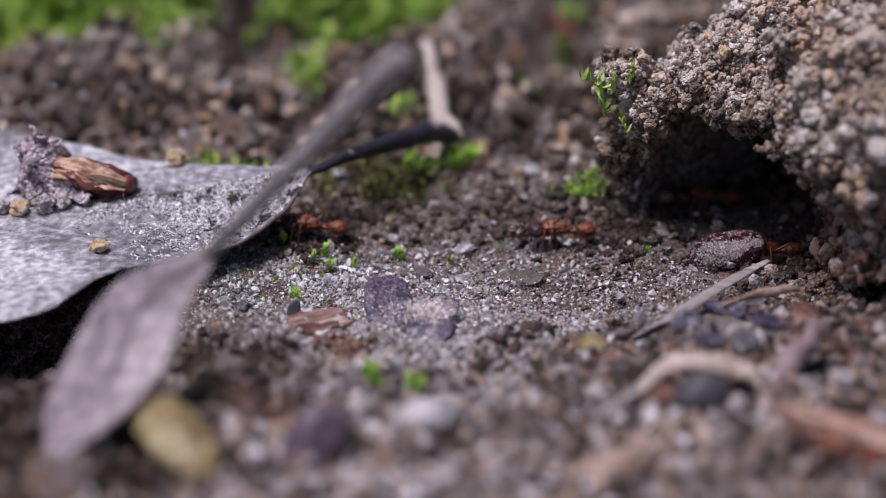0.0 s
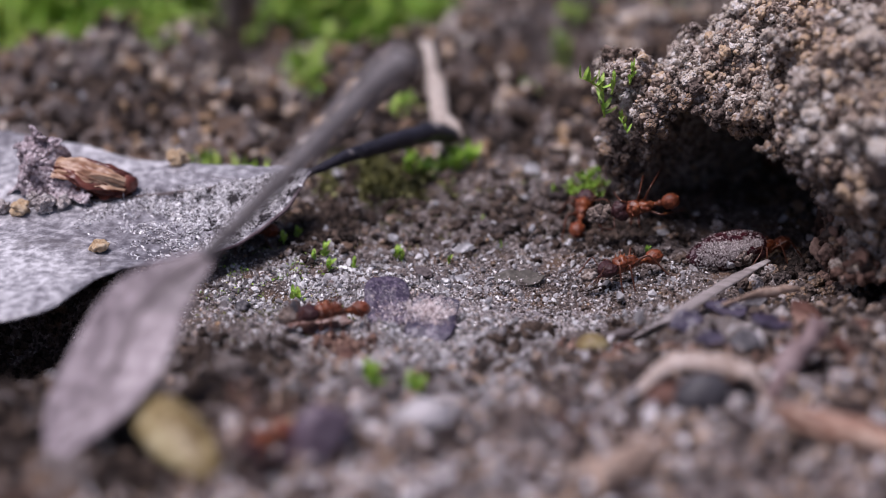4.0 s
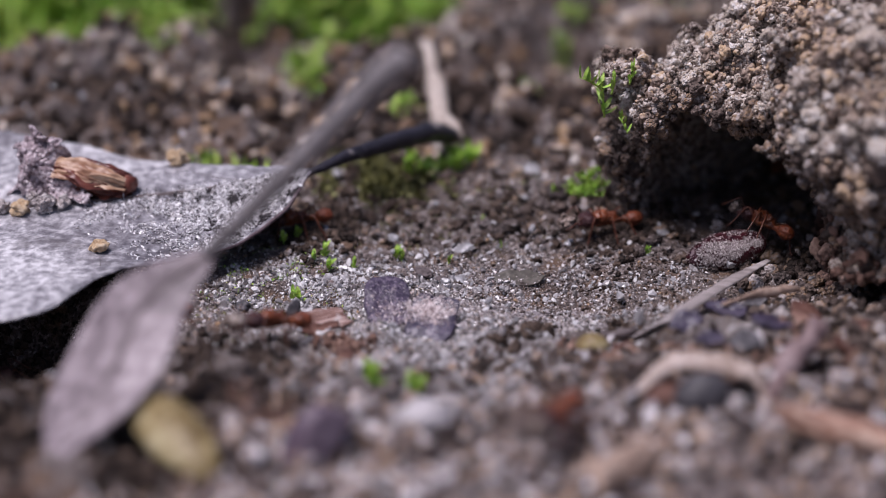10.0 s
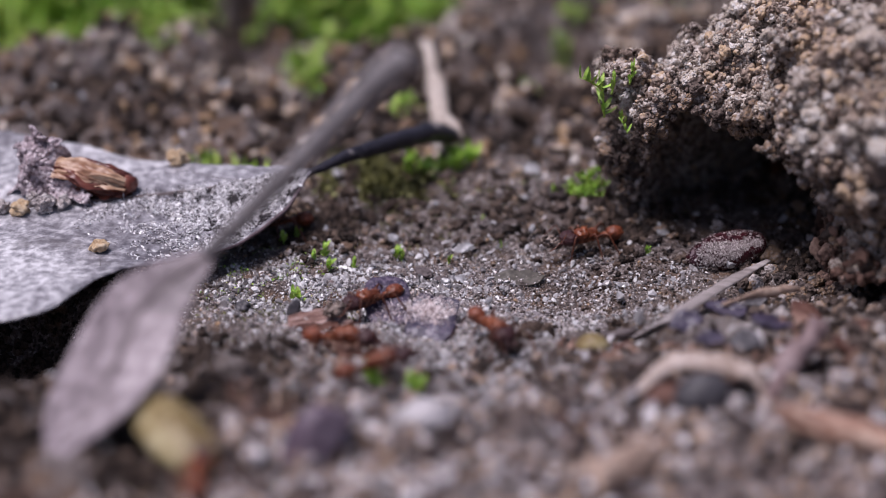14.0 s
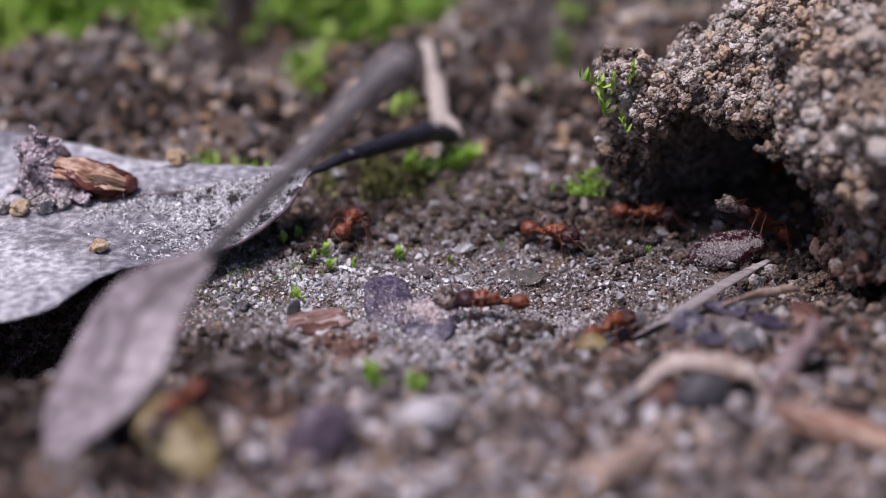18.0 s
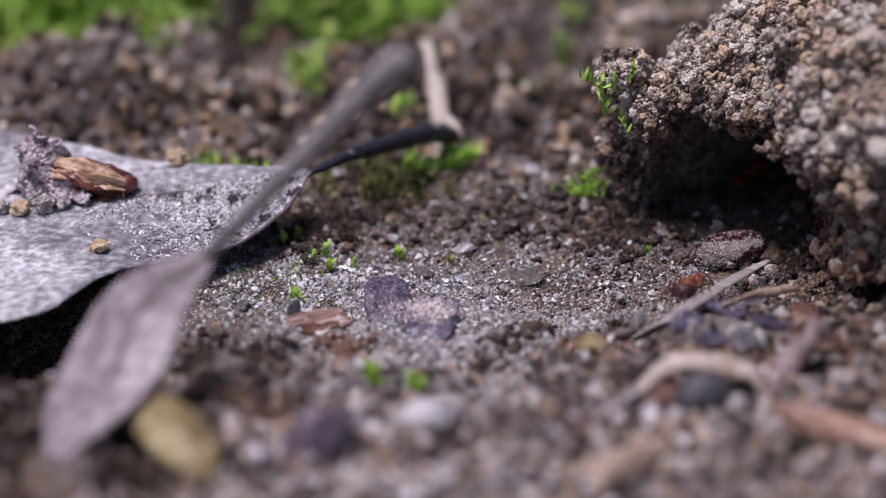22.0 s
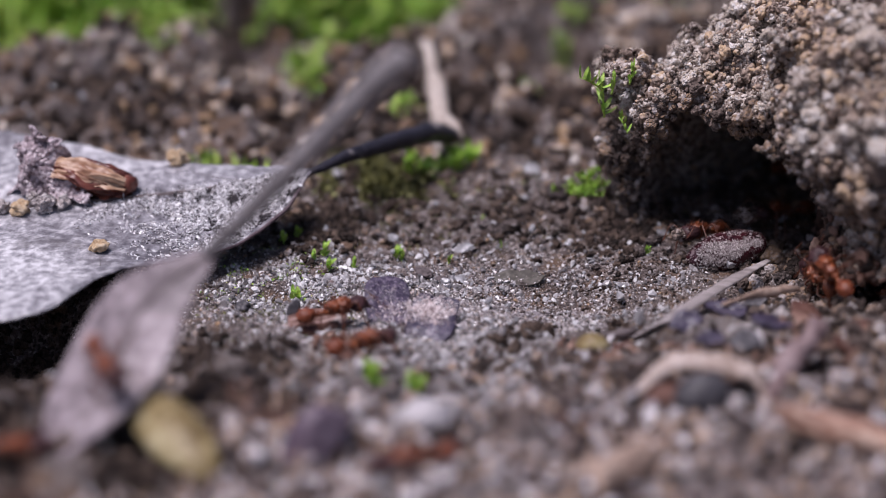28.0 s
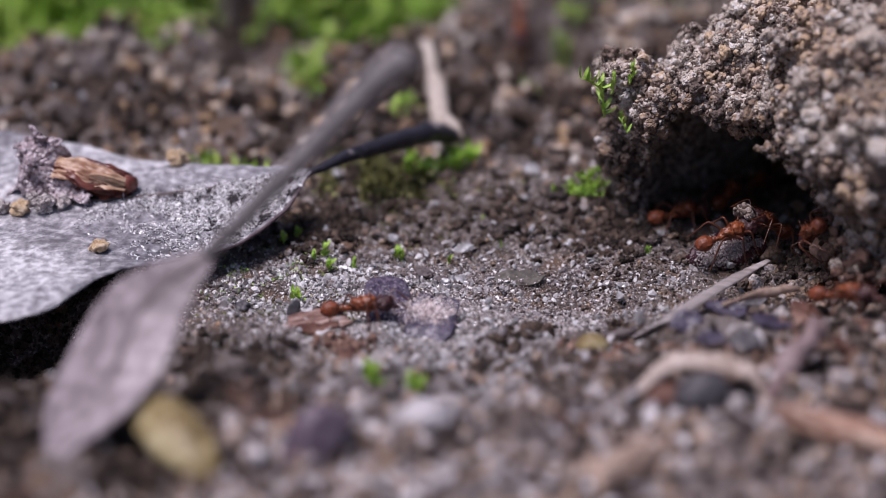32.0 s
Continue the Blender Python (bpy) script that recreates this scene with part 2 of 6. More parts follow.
ant_leg = surface("ant_leg_shell", ((0.3, (0.040, 0.012, 0.007)), (0.7, (0.14, 0.043, 0.019))), 700, 0.35, 0.2, 4000, spec=0.5, through_light=0.2)


# ---- numbers: noise, meshes ----
def lattice(i, j, k, seed):
    h = (i.astype(np.int64) * 374761393 + j.astype(np.int64) * 668265263 + k.astype(np.int64) * 2147483647 + seed * 1274126177) & 0xFFFFFFFF
    h = ((h ^ (h >> 13)) * 1274126177) & 0xFFFFFFFF
    return ((h ^ (h >> 16)) & 0xFFFFFF) / float(0xFFFFFF) * 2 - 1


def vnoise(x, y, z, seed=0):
    x, y, z = np.broadcast_arrays(np.asarray(x, float), np.asarray(y, float), np.asarray(z, float))
    i, j, k = np.floor(x), np.floor(y), np.floor(z)
    fx, fy, fz = x - i, y - j, z - k
    fx, fy, fz = (f * f * (3 - 2 * f) for f in (fx, fy, fz))
    total = 0
    for a in (0, 1):
        for b in (0, 1):
            for c in (0, 1):
                w = (fx if a else 1 - fx) * (fy if b else 1 - fy) * (fz if c else 1 - fz)
                total = total + w * lattice(i + a, j + b, k + c, seed)
    return total


def fbm(x, y, z, octaves=3, seed=0):
    total, amp = 0, 1.0
    for o in range(octaves):
        total = total + amp * vnoise(x * 2 ** o, y * 2 ** o, z * 2 ** o, seed + o)
        amp *= 0.5
    return total


def step(a, b, x):
    t = np.clip((x - a) / (b - a), 0, 1)
    return t * t * (3 - 2 * t)


def sheet_mesh(name, verts, faces, material, smooth=True):
    """A mesh from arrays: vertices in millimetres, faces with all the same number of corners."""
    me = bpy.data.meshes.new(name)
    verts, faces = np.asarray(verts, np.float32) * MM, np.asarray(faces, np.int32)
    me.vertices.add(len(verts))
    me.vertices.foreach_set("co", verts.ravel())
    me.loops.add(faces.size)
    me.loops.foreach_set("vertex_index", faces.ravel())
    me.polygons.add(len(faces))
    me.polygons.foreach_set("loop_start", np.arange(0, faces.size, faces.shape[1], dtype=np.int32))
    me.polygons.foreach_set("use_smooth", np.full(len(faces), smooth))
    me.update(calc_edges=True)
    me.materials.append(material)
    return me


def part(name, me, parent=None, label="", m=None):
    ob = new(name, me)
    if parent:
        ob.parent = parent
    if m is not None:
        ob.matrix_basis = m
    if label:
        ob["label"] = label
    return ob


def at_mm(x, y, z, rx=0, ry=0, rz=0):
    return pose(x * MM, y * MM, z * MM, rx, ry, rz)


def base_of(name, x, y, z, rx=0, ry=0, rz=0):
    ob = new(name)
    ob.empty_display_size = 0.002
    ob.matrix_basis = at_mm(x, y, z, rx, ry, rz)
    return ob


def ico(level):
    bm = bmesh.new()
    bmesh.ops.create_icosphere(bm, subdivisions=level, radius=1)
    bm.verts.ensure_lookup_table()
    v = np.array([x.co[:] for x in bm.verts])
    f = np.array([[q.index for q in p.verts] for p in bm.faces])
    bm.free()
    return v, f


ICO = {k: ico(k) for k in (1, 2, 3, 4)}


def crumb_shape(level, rng, knobs=16, small=0.22, large=0.40):
    """A lump of stuck-together grains: the hull seen from its middle of many small balls."""
    v, f = ICO[level]
    c = rng.normal(size=(knobs, 3))
    c = c / np.linalg.norm(c, axis=1)[:, None] * rng.uniform(0.35, 0.72, (knobs, 1))
    r = rng.uniform(small, large, knobs)
    dc = v @ c.T
    disc = dc ** 2 - (c ** 2).sum(1)[None] + (r ** 2)[None]
    d = np.where(disc > 0, dc + np.sqrt(np.maximum(disc, 0)), 0.42).max(1)
    return v * np.maximum(d, 0.42)[:, None] * np.array([1, rng.uniform(0.75, 1), rng.uniform(0.65, 0.95)]), f


def grain_shape(level, rng, planes=9):
    """An angular grain: a ball cut by a few planes."""
    v, f = ICO[level]
    n = rng.normal(size=(planes, 3))
    n /= np.linalg.norm(n, axis=1)[:, None]
    d = rng.uniform(0.55, 0.85, planes)
    dots = v @ n.T
    r = np.where(dots > 0.05, d[None] / np.maximum(dots, 0.05), 9).min(1)
    return v * np.minimum(r, 1)[:, None] * np.array([1, rng.uniform(0.7, 1), rng.uniform(0.55, 0.9)]), f


def shard_shape(rng):
    """A small sharp-edged grain of broken crystal."""
    v, f = ICO[1]
    return v * rng.uniform(0.55, 1.25, (len(v), 1)) * np.array([1.1, rng.uniform(0.55, 0.9), rng.uniform(0.4, 0.75)]), f


def chip_shape(level, rng):
    """A broken, flat-faced bit of quartz."""
    v, f = ICO[2]
    n = rng.normal(size=(11, 3))
    n /= np.linalg.norm(n, axis=1)[:, None]
    d = rng.uniform(0.38, 0.8, 11)
    dots = v @ n.T
    r = np.where(dots > 0.05, d[None] / np.maximum(dots, 0.05), 9).min(1)
    return v * np.minimum(r, 1.25)[:, None] * np.array([1.15, rng.uniform(0.7, 1), rng.uniform(0.4, 0.75)]), f


def pebble_shape(level, rng, rough=0.12):
    v, f = ICO[level]
    s = rng.integers(1, 9999)
    return v * (1 + rough * fbm(v[:, 0] * 1.6, v[:, 1] * 1.6, v[:, 2] * 1.6, 3, s))[:, None], f


def strew(name, shapes, pos, size, rng, material, smooth=True):
    """Many loose pieces in one mesh."""
    vs, fs, base = [], [], 0
    pick = rng.integers(0, len(shapes), len(pos))
    for i, (v, f) in enumerate(shapes):
        w = np.where(pick == i)[0]
        if not len(w):
            continue
        q = rng.normal(size=(len(w), 4))
        q /= np.linalg.norm(q, axis=1)[:, None]
        a, b, c, d = q.T
        r = np.stack([1 - 2 * (c * c + d * d), 2 * (b * c - a * d), 2 * (b * d + a * c), 2 * (b * c + a * d), 1 - 2 * (b * b + d * d),
                      2 * (c * d - a * b), 2 * (b * d - a * c), 2 * (c * d + a * b), 1 - 2 * (b * b + c * c)], 1).reshape(-1, 3, 3)
        p = np.einsum("nij,vj->nvi", r, v) * size[w][:, None, None] + pos[w][:, None, :]
        vs.append(p.reshape(-1, 3))
        fs.append((f[None] + (np.arange(len(w)) * len(v))[:, None, None] + base).reshape(-1, f.shape[1]))
        base += len(w) * len(v)
    return new(name, sheet_mesh(name, np.concatenate(vs), np.concatenate(fs), material, smooth))


def curve_points(points, n):
    """n points along a smooth line through a few given ones."""
    p = np.asarray(points, float)
    p = np.vstack([2 * p[0] - p[1], p, 2 * p[-1] - p[-2]])
    out = []
    for t in np.linspace(0, len(points) - 1, n):
        i = min(int(t), len(points) - 2)
        f = t - i
        a, b, c, d = p[i:i + 4]
        out.append(0.5 * (2 * b + (c - a) * f + (2 * a - 5 * b + 4 * c - d) * f * f + (3 * b - a - 3 * c + d) * f ** 3))
    return np.array(out)


def tube(points, radii, sides=10, n=24, flat=1.0, wobble=0.0, seed=1):
    """Vertices and quads of a rod along a line, its radius gliding through radii, with closed ends."""
    c = curve_points(points, n)
    r = np.interp(np.linspace(0, 1, n), np.linspace(0, 1, len(radii)), radii)
    t = np.gradient(c, axis=0)
    t /= np.linalg.norm(t, axis=1)[:, None]
    up = np.array([0.0, 0, 1]) if abs(t[:, 2]).mean() < 0.9 else np.array([0.0, 1, 0])
    s = np.cross(t, up)
    s /= np.linalg.norm(s, axis=1)[:, None]
    u = np.cross(s, t)
    a = np.linspace(0, 2 * np.pi, sides, endpoint=False)
    ring = c[:, None] + r[:, None, None] * (np.cos(a)[None, :, None] * s[:, None] + flat * np.sin(a)[None, :, None] * u[:, None])
    if wobble:
        w = fbm(ring[..., 0] * 1.3, ring[..., 1] * 1.3, ring[..., 2] * 1.3, 3, seed)
        ring = c[:, None] + (ring - c[:, None]) * (1 + wobble * w)[..., None]
    v = np.vstack([ring.reshape(-1, 3), c[:1], c[-1:]])
    i, j = np.meshgrid(np.arange(n - 1), np.arange(sides), indexing="ij")
    k = (j + 1) % sides
    q = np.stack([i * sides + j, i * sides + k, (i + 1) * sides + k, (i + 1) * sides + j], -1).reshape(-1, 4)
    e = n * sides
    j = np.arange(sides)
    k = (j + 1) % sides
    caps = np.concatenate([np.stack([np.full(sides, e), k, j, j], 1), np.stack([np.full(sides, e + 1), (n - 1) * sides + j, (n - 1) * sides + k, (n - 1) * sides + k], 1)])
    tri = np.concatenate([q[:, [0, 1, 2]], q[:, [0, 2, 3]], caps[:, :3]])
    return v, tri


def rod(name, points, radii, material, parent=None, label="", **more):
    v, f = tube(points, radii, **more)
    return part(name, sheet_mesh(name, v, f, material), parent, label)


def lamina(back, mid, front, n=70, m=40, thick=0.12, wrinkle=0.15, seed=3, crumple=0.0):
    """A thin curled leaf: a sheet through three lines (two edges and the rib), with thickness."""
    b, c, f = (curve_points(x, n) for x in (back, mid, front))
    v = np.linspace(-1, 1, m)[None, :, None]
    p = b[:, None] * (v * (v - 1) / 2) + c[:, None] * (1 - v * v) + f[:, None] * (v * (v + 1) / 2)
    p[..., 2] += wrinkle * (fbm(p[..., 0] / 3, p[..., 1] / 3, 0 * p[..., 0], 3, seed) + 0.25 * fbm(p[..., 0] * 1.6, p[..., 1] * 1.6, 0 * p[..., 0], 2, seed + 5))
    if crumple:
        p = p + crumple * np.stack([fbm(p[..., 0] / 1.1, p[..., 1] / 1.1, p[..., 2] / 1.1, 3, seed + k) for k in (40, 50, 60)], -1)
    nrm = np.cross(np.gradient(p, axis=0), np.gradient(p, axis=1))
    nrm /= np.maximum(np.linalg.norm(nrm, axis=2), 1e-9)[..., None]
    top, low = p + nrm * thick / 2, p - nrm * thick / 2
    i, j = np.meshgrid(np.arange(n - 1), np.arange(m - 1), indexing="ij")
    q = np.stack([i * m + j, (i + 1) * m + j, (i + 1) * m + j + 1, i * m + j + 1], -1).reshape(-1, 4)
    off = n * m
    rim = np.concatenate([np.arange(m), np.arange(1, n) * m + m - 1, (n - 1) * m + np.arange(m - 2, -1, -1), np.arange(n - 2, 0, -1) * m])
    nxt = np.roll(rim, -1)
    side = np.stack([rim, nxt, nxt + off, rim + off], 1)
    return np.vstack([top.reshape(-1, 3), low.reshape(-1, 3)]), np.concatenate([q, q[:, ::-1] + off, side]), p


def surface_net(field, lo, hi, cell):
    """The zero surface of a field sampled on a grid, one point for each cell that it crosses."""
    ax = [np.arange(a, b + cell, cell) for a, b in zip(lo, hi)]
    g = np.stack(np.meshgrid(*ax, indexing="ij"), -1)
    d = field(g[..., 0], g[..., 1], g[..., 2])
    nx, ny, nz = (k - 1 for k in d.shape)
    tot, cnt = np.zeros((nx, ny, nz, 3)), np.zeros((nx, ny, nz))
    corner = [(a, b, c) for a in (0, 1) for b in (0, 1) for c in (0, 1)]
    for a in corner:
        for axis in range(3):
            if a[axis]:
                continue
            b = tuple(1 if i == axis else a[i] for i in range(3))
            da = d[a[0]:a[0] + nx, a[1]:a[1] + ny, a[2]:a[2] + nz]
            db = d[b[0]:b[0] + nx, b[1]:b[1] + ny, b[2]:b[2] + nz]
            cross = (da < 0) != (db < 0)
            t = np.where(cross, da / np.where(cross, da - db, 1), 0)
            q = np.zeros((nx, ny, nz, 3)) + np.array(a, float)
            q[..., axis] += t
            tot += q * cross[..., None]
            cnt += cross
    live = cnt > 0
    ids = np.full(live.shape, -1)
    ids[live] = np.arange(live.sum())
    v = (tot[live] / cnt[live][:, None] + np.argwhere(live)) * cell + np.array([a[0] for a in ax])
    faces = []
    for axis in range(3):
        u, w = [(1, 2), (2, 0), (0, 1)][axis]
        sl = [slice(0, -1) if i == axis else slice(1, -1) for i in range(3)]
        s2 = [slice(1, None) if i == axis else slice(1, -1) for i in range(3)]
        a, b = d[tuple(sl)] < 0, d[tuple(s2)] < 0
        for flip, where in ((False, a & ~b), (True, b & ~a)):
            idx = np.argwhere(where)
            if not len(idx):
                continue
            for i in range(3):
                if i != axis:
                    idx[:, i] += 1
            e = np.eye(3, dtype=int)
            quad = [ids[tuple((idx - o).T)] for o in (e[u] * 0, e[u], e[u] + e[w], e[w])]
            quad = np.stack(quad, 1)
            faces.append(quad[:, ::-1] if flip else quad)
    return v, np.concatenate(faces)


# ---- ground ----
EYE = (0.0, -155.30, 69.14)


def bank(x, y):
    """How far the ground in front swells up towards the eye, as a share of the way to it: all along the front, and sooner beside the mound."""
    return 0.055 * np.maximum(step(-14, -25, y), step(12, 18, x) * step(-8, -14.5, y))


def nearer(x, y):
    """Where a place of the flat plan lies on the swelling bank."""
    x, y = np.asarray(x, float), np.asarray(y, float)
    k = 1 - bank(x, y)
    return x * k, EYE[1] + (y - EYE[1]) * k


def nearer_points(points, k=None):
    p = np.asarray(points, float)
    k = 1 - bank(p[:, 0], p[:, 1]) if k is None else np.full(len(p), k)
    return np.array(EYE) + (p - np.array(EYE)) * k[:, None]


def ground_z(x, y):
    """Height of the soil, in millimetres."""
    x, y = np.asarray(x, float), np.asarray(y, float)
    fx, fy = x, y
    for _ in range(16):
        k = 1 - bank(fx, fy)
        fx, fy = 0.6 * fx + 0.4 * x / k, 0.6 * fy + 0.4 * (EYE[1] + (y - EYE[1]) / k)
    return flat_z(fx, fy) * k + (1 - k) * EYE[2]


def flat_z(x, y):
    """The soil's lumps and hollows before it swells in front."""
    far = np.hypot(x, y)
    rough = np.maximum(step(13, 26, y), step(-15, -26, y))
    h = 0.45 * fbm(x / 8, y / 8, 0 * x, 3, 11) + (0.16 + 0.24 * step(1, 7, y)) * fbm(x / 1.5, y / 1.5, 0 * x, 3, 21)
    h = h + rough * ((1.3 + 1.9 * step(13, 30, y)) * fbm(x / 6, y / 6, 0 * x, 3, 31) + 0.3)
    h = h + 1.7 * step(6.5, 0.5, np.hypot(x - 10.8, y - 9.0)) + rough * 0.9 * vnoise(x / 2.6, y / 2.6, 0 * x, 35)
    h = h + 0.55 * step(-12, -18, y) * fbm(x / 2.3, y / 2.3, 0 * x, 2, 37)
    # hollow sunk under the grey leaf to deepen the shade there
    h = h - 5.0 * step(9.5, 3, np.hypot(x + 31, (y + 14) * 1.0))
    h = h + 0.22 * step(-9, -3, y) * step(4, 0, y) * fbm(x / 2.4, y / 2.4, 0 * x, 2, 27) - 0.5 * step(6, 0, np.hypot(x - 2, (y + 4) * 1.3) / 3)
    h = h + step(120, 900, far) * 14 * fbm(x / 500, y / 500, 0 * x, 3, 41)
    return h


def spread(inner, step_in, outer):
    c = list(np.arange(-inner, inner + step_in / 2, step_in))
    s, g = step_in, []
    p = inner
    while p < outer:
        s *= 1.22
        p += s
        g.append(p)
    return np.array([-q for q in g[::-1]] + c + g)


def make_ground():
    xs = spread(52, 0.32, 90000)
    ys = spread(60, 0.32, 90000) + 12
    gx, gy = np.meshgrid(xs, ys, indexing="ij")
    gz = ground_z(gx, gy)
    v = np.stack([gx, gy, gz], -1).reshape(-1, 3)
    m = len(ys)
    i, j = np.meshgrid(np.arange(len(xs) - 1), np.arange(m - 1), indexing="ij")
    f = np.stack([i * m + j, (i + 1) * m + j, (i + 1) * m + j + 1, i * m + j + 1], -1).reshape(-1, 4)
    ob = new("ground", sheet_mesh("ground", v, f, soil))
    return tagged(ob, "grey-brown damp soil with sand and crumbs", "soil", kind="structure")


ground = make_ground()


# ---- the ants' mound with its entrance hole ----
# the mound leans over the trodden soil
LEAN, SQUAT = 0.40, 0.87


def hole_field(x, y, z):
    """The entrance: it runs back and down to one side behind a thin wall, and the foot beside it is undercut."""
    y, z = y + LEAN * z, z * SQUAT
    left = 14.7 + 0.38 * np.maximum(y - 4, 0) + 0.25 * np.maximum(2 - z, 0)
    right = 28.6 + 0.1 * y
    cx, half = (left + right) / 2, (right - left) / 2
    high = np.maximum(10.6 - 0.10 * (y - 2) - 0.40 * np.maximum(x - 20, 0), 2)
    hole = ((np.abs((x - cx) / half) ** 5 + (np.abs(z + 0.5) / high) ** 5) ** 0.2 - 1) * 6.4
    hole = np.maximum(hole, y - (8.5 + 0.8 * (x - 16))) + 0.5 * fbm(x / 2.5, y / 2.5, z / 2.5, 2, 61)
    under = (np.sqrt(((x - 31) / 7) ** 2 + ((y + 12.5) / 6.0) ** 2 + ((z + 0.5) / 4.0) ** 2) - 1) * 4
    return np.minimum(hole, under)


def lumpy(x, y, z, seed):
    """Rounded lumps at two sizes with sharp clefts between them."""
    return -2.3 * np.abs(vnoise(x / 2.6, y / 2.6, z / 2.6, seed)) - 1.0 * np.abs(vnoise(x / 1.1, y / 1.1, z / 1.1, seed + 1)) + 1.1


def mound_field(x, y, z):
    cut = -hole_field(x, y, z)
    near = (np.sqrt(((x - 40.5) / 17) ** 2 + ((y + 6) / 12.5) ** 2 + ((z - 13) / 12.5) ** 2) - 1) * 13
    near = near + 1.1 * fbm(x / 3.6, y / 3.6, z / 3.6, 3, 58) + lumpy(x, y, z, 64)
    foot = (np.sqrt(((x - 41.5) / 15) ** 2 + ((y + 8) / 11.5) ** 2 + ((z - 1) / 12) ** 2) - 1) * 12 + lumpy(x, y, z, 68)
    near = np.minimum(near, foot)
    y, z = y + LEAN * z, z * SQUAT
    top = np.clip(17.0 + 0.24 * y, 13, 26)
    wide = 27.6 - 1.3 * step(9.5, 2.5, z) - 0.95 * np.maximum(z - 9.5, 0) - 0.7 * np.maximum(y - 9, 0)
    plan = np.sqrt(((x - 39) / np.maximum(wide, 3)) ** 2 + ((y - 15) / 25) ** 2)
    body = ((plan ** 2.6 + (np.abs(z) / top) ** 2.6) ** (1 / 2.6) - 1) * 20
    body = body + 1.3 * fbm(x / 4.2, y / 4.2, z / 4.2, 3, 51) + lumpy(x, y, z, 54) + 0.5 * np.abs(vnoise(x / 0.8, y / 0.8, z / 0.8, 71))
    lobe = np.sqrt(((x - 13.6) / 1.35) ** 2 + ((y - 9) / 1.4) ** 2 + ((z - 10.6) / 1.0) ** 2) * 1.9 - 2.6 + 0.6 * fbm(x / 1.6, y / 1.6, z / 1.6, 2, 59)
    k = np.clip(0.5 + 0.5 * (lobe - body) / 1.2, 0, 1)
    body = lobe * (1 - k) + body * k - 1.2 * k * (1 - k)
    return np.maximum(np.minimum(near, body), cut)


def make_mound():
    v, f = surface_net(mound_field, (8, -24, -3), (58, 34, 29), 0.40)
    me = sheet_mesh("soil_mound", v, f, mound_mat)
    ob = new("soil_mound", me)
    tagged(ob, "grey-brown mound of loose soil crumbs around a nest hole", "soil mound")
    n = np.zeros(len(me.vertices) * 3, np.float32)
    me.vertices.foreach_get("normal", n)
    n = n.reshape(-1, 3)
    rng = np.random.default_rng(5)
    deep = hole_field(*v.T)
    inside = (deep < 0.6) & (v[:, 1] + LEAN * v[:, 2] > 4.5) & (v[:, 0] < 30)
    seen = (v[:, 1] < 22) & (v[:, 0] < 42) & (v[:, 2] > -0.8) & (n[:, 1] < 0.45) & ~inside
    w = np.where(seen)[0]
    # the rim of the hole and the face next to it: crumbs of their own
    rim = w[(np.abs(v[w, 0] - 20) < 9.5) & (v[w, 2] < 19) & (v[w, 2] > 0.5)]
    rim = rng.choice(rim, 300, replace=False)
    shapes = [sheet_mesh("crumb", *crumb_shape(3, rng, 46, 0.16, 0.30), crumb_obj if k < 10 else dark_crumb_obj) for k in range(16)]
    # darker crumbs around the hole, low on the left wall and along the foot
    darkish = ((deep < 0.9) & (v[:, 0] < 28)) | ((v[:, 0] < 16.5) & (v[:, 2] < 8.5)) | ((v[:, 2] < 5.5) & (v[:, 0] > 24))
    for i in rim:
        s = float(np.clip(np.exp(rng.normal(-0.95, 0.35)), 0.22, 0.8))
        p = v[i] + n[i] * s * 0.4
        q = Euler(rng.uniform(0, 6.28, 3)).to_quaternion()
        part("crumb", shapes[rng.integers(10, 16) if darkish[i] and rng.random() < 0.9 else rng.integers(0, 10)], ob, m=Matrix.LocRotScale(Vector(p) * MM, q, Vector((s, s, s))))
    rest = rng.choice(w, 13500)
    s = np.clip(np.exp(rng.normal(-1.42, 0.55, len(rest))), 0.1, 1.0) * (1 + 0.45 * step(23, 29, v[rest, 0]))
    dark_cover = darkish[rest] & (rng.random(len(rest)) < 0.94)
    ruddy = (v[rest, 0] > 21) & (v[rest, 2] < 6) & (rng.random(len(rest)) < 0.7)
    warm = ~dark_cover & (fbm(*(v[rest] / 3.5).T, 2, 57) + 0.55 * step(21, 27, v[rest, 0]) > 0.22)
    p = v[rest] + n[rest] * (s * rng.uniform(0.0, 0.8, len(rest)))[:, None]
    for pick, m in ((~dark_cover & ~warm, dry_mat), (warm, warm_mat), (dark_cover & ~ruddy, dark_crumb_mat), (dark_cover & ruddy, red_dust)):
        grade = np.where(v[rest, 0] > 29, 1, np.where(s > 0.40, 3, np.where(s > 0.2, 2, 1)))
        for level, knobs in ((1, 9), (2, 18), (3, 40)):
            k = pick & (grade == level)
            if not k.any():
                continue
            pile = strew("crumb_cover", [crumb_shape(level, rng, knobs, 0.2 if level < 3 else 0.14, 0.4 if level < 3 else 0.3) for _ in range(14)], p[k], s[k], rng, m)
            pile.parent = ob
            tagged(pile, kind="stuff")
    inn = rng.choice(np.where(inside)[0], 700)
    s = rng.uniform(0.2, 0.5, len(inn))
    pile = strew("crumb_lining", [crumb_shape(1, rng, 8) for _ in range(6)], v[inn], s, rng, warm_mat)
    pile.parent = ob
    tagged(pile, kind="stuff")
    return ob


make_mound()


# ---- loose crumbs and sand on the ground ----
def scatter_area(rng, n, x0, x1, y0, y1):
    x, y = rng.uniform(x0, x1, n), rng.uniform(y0, y1, n)
    return x, y


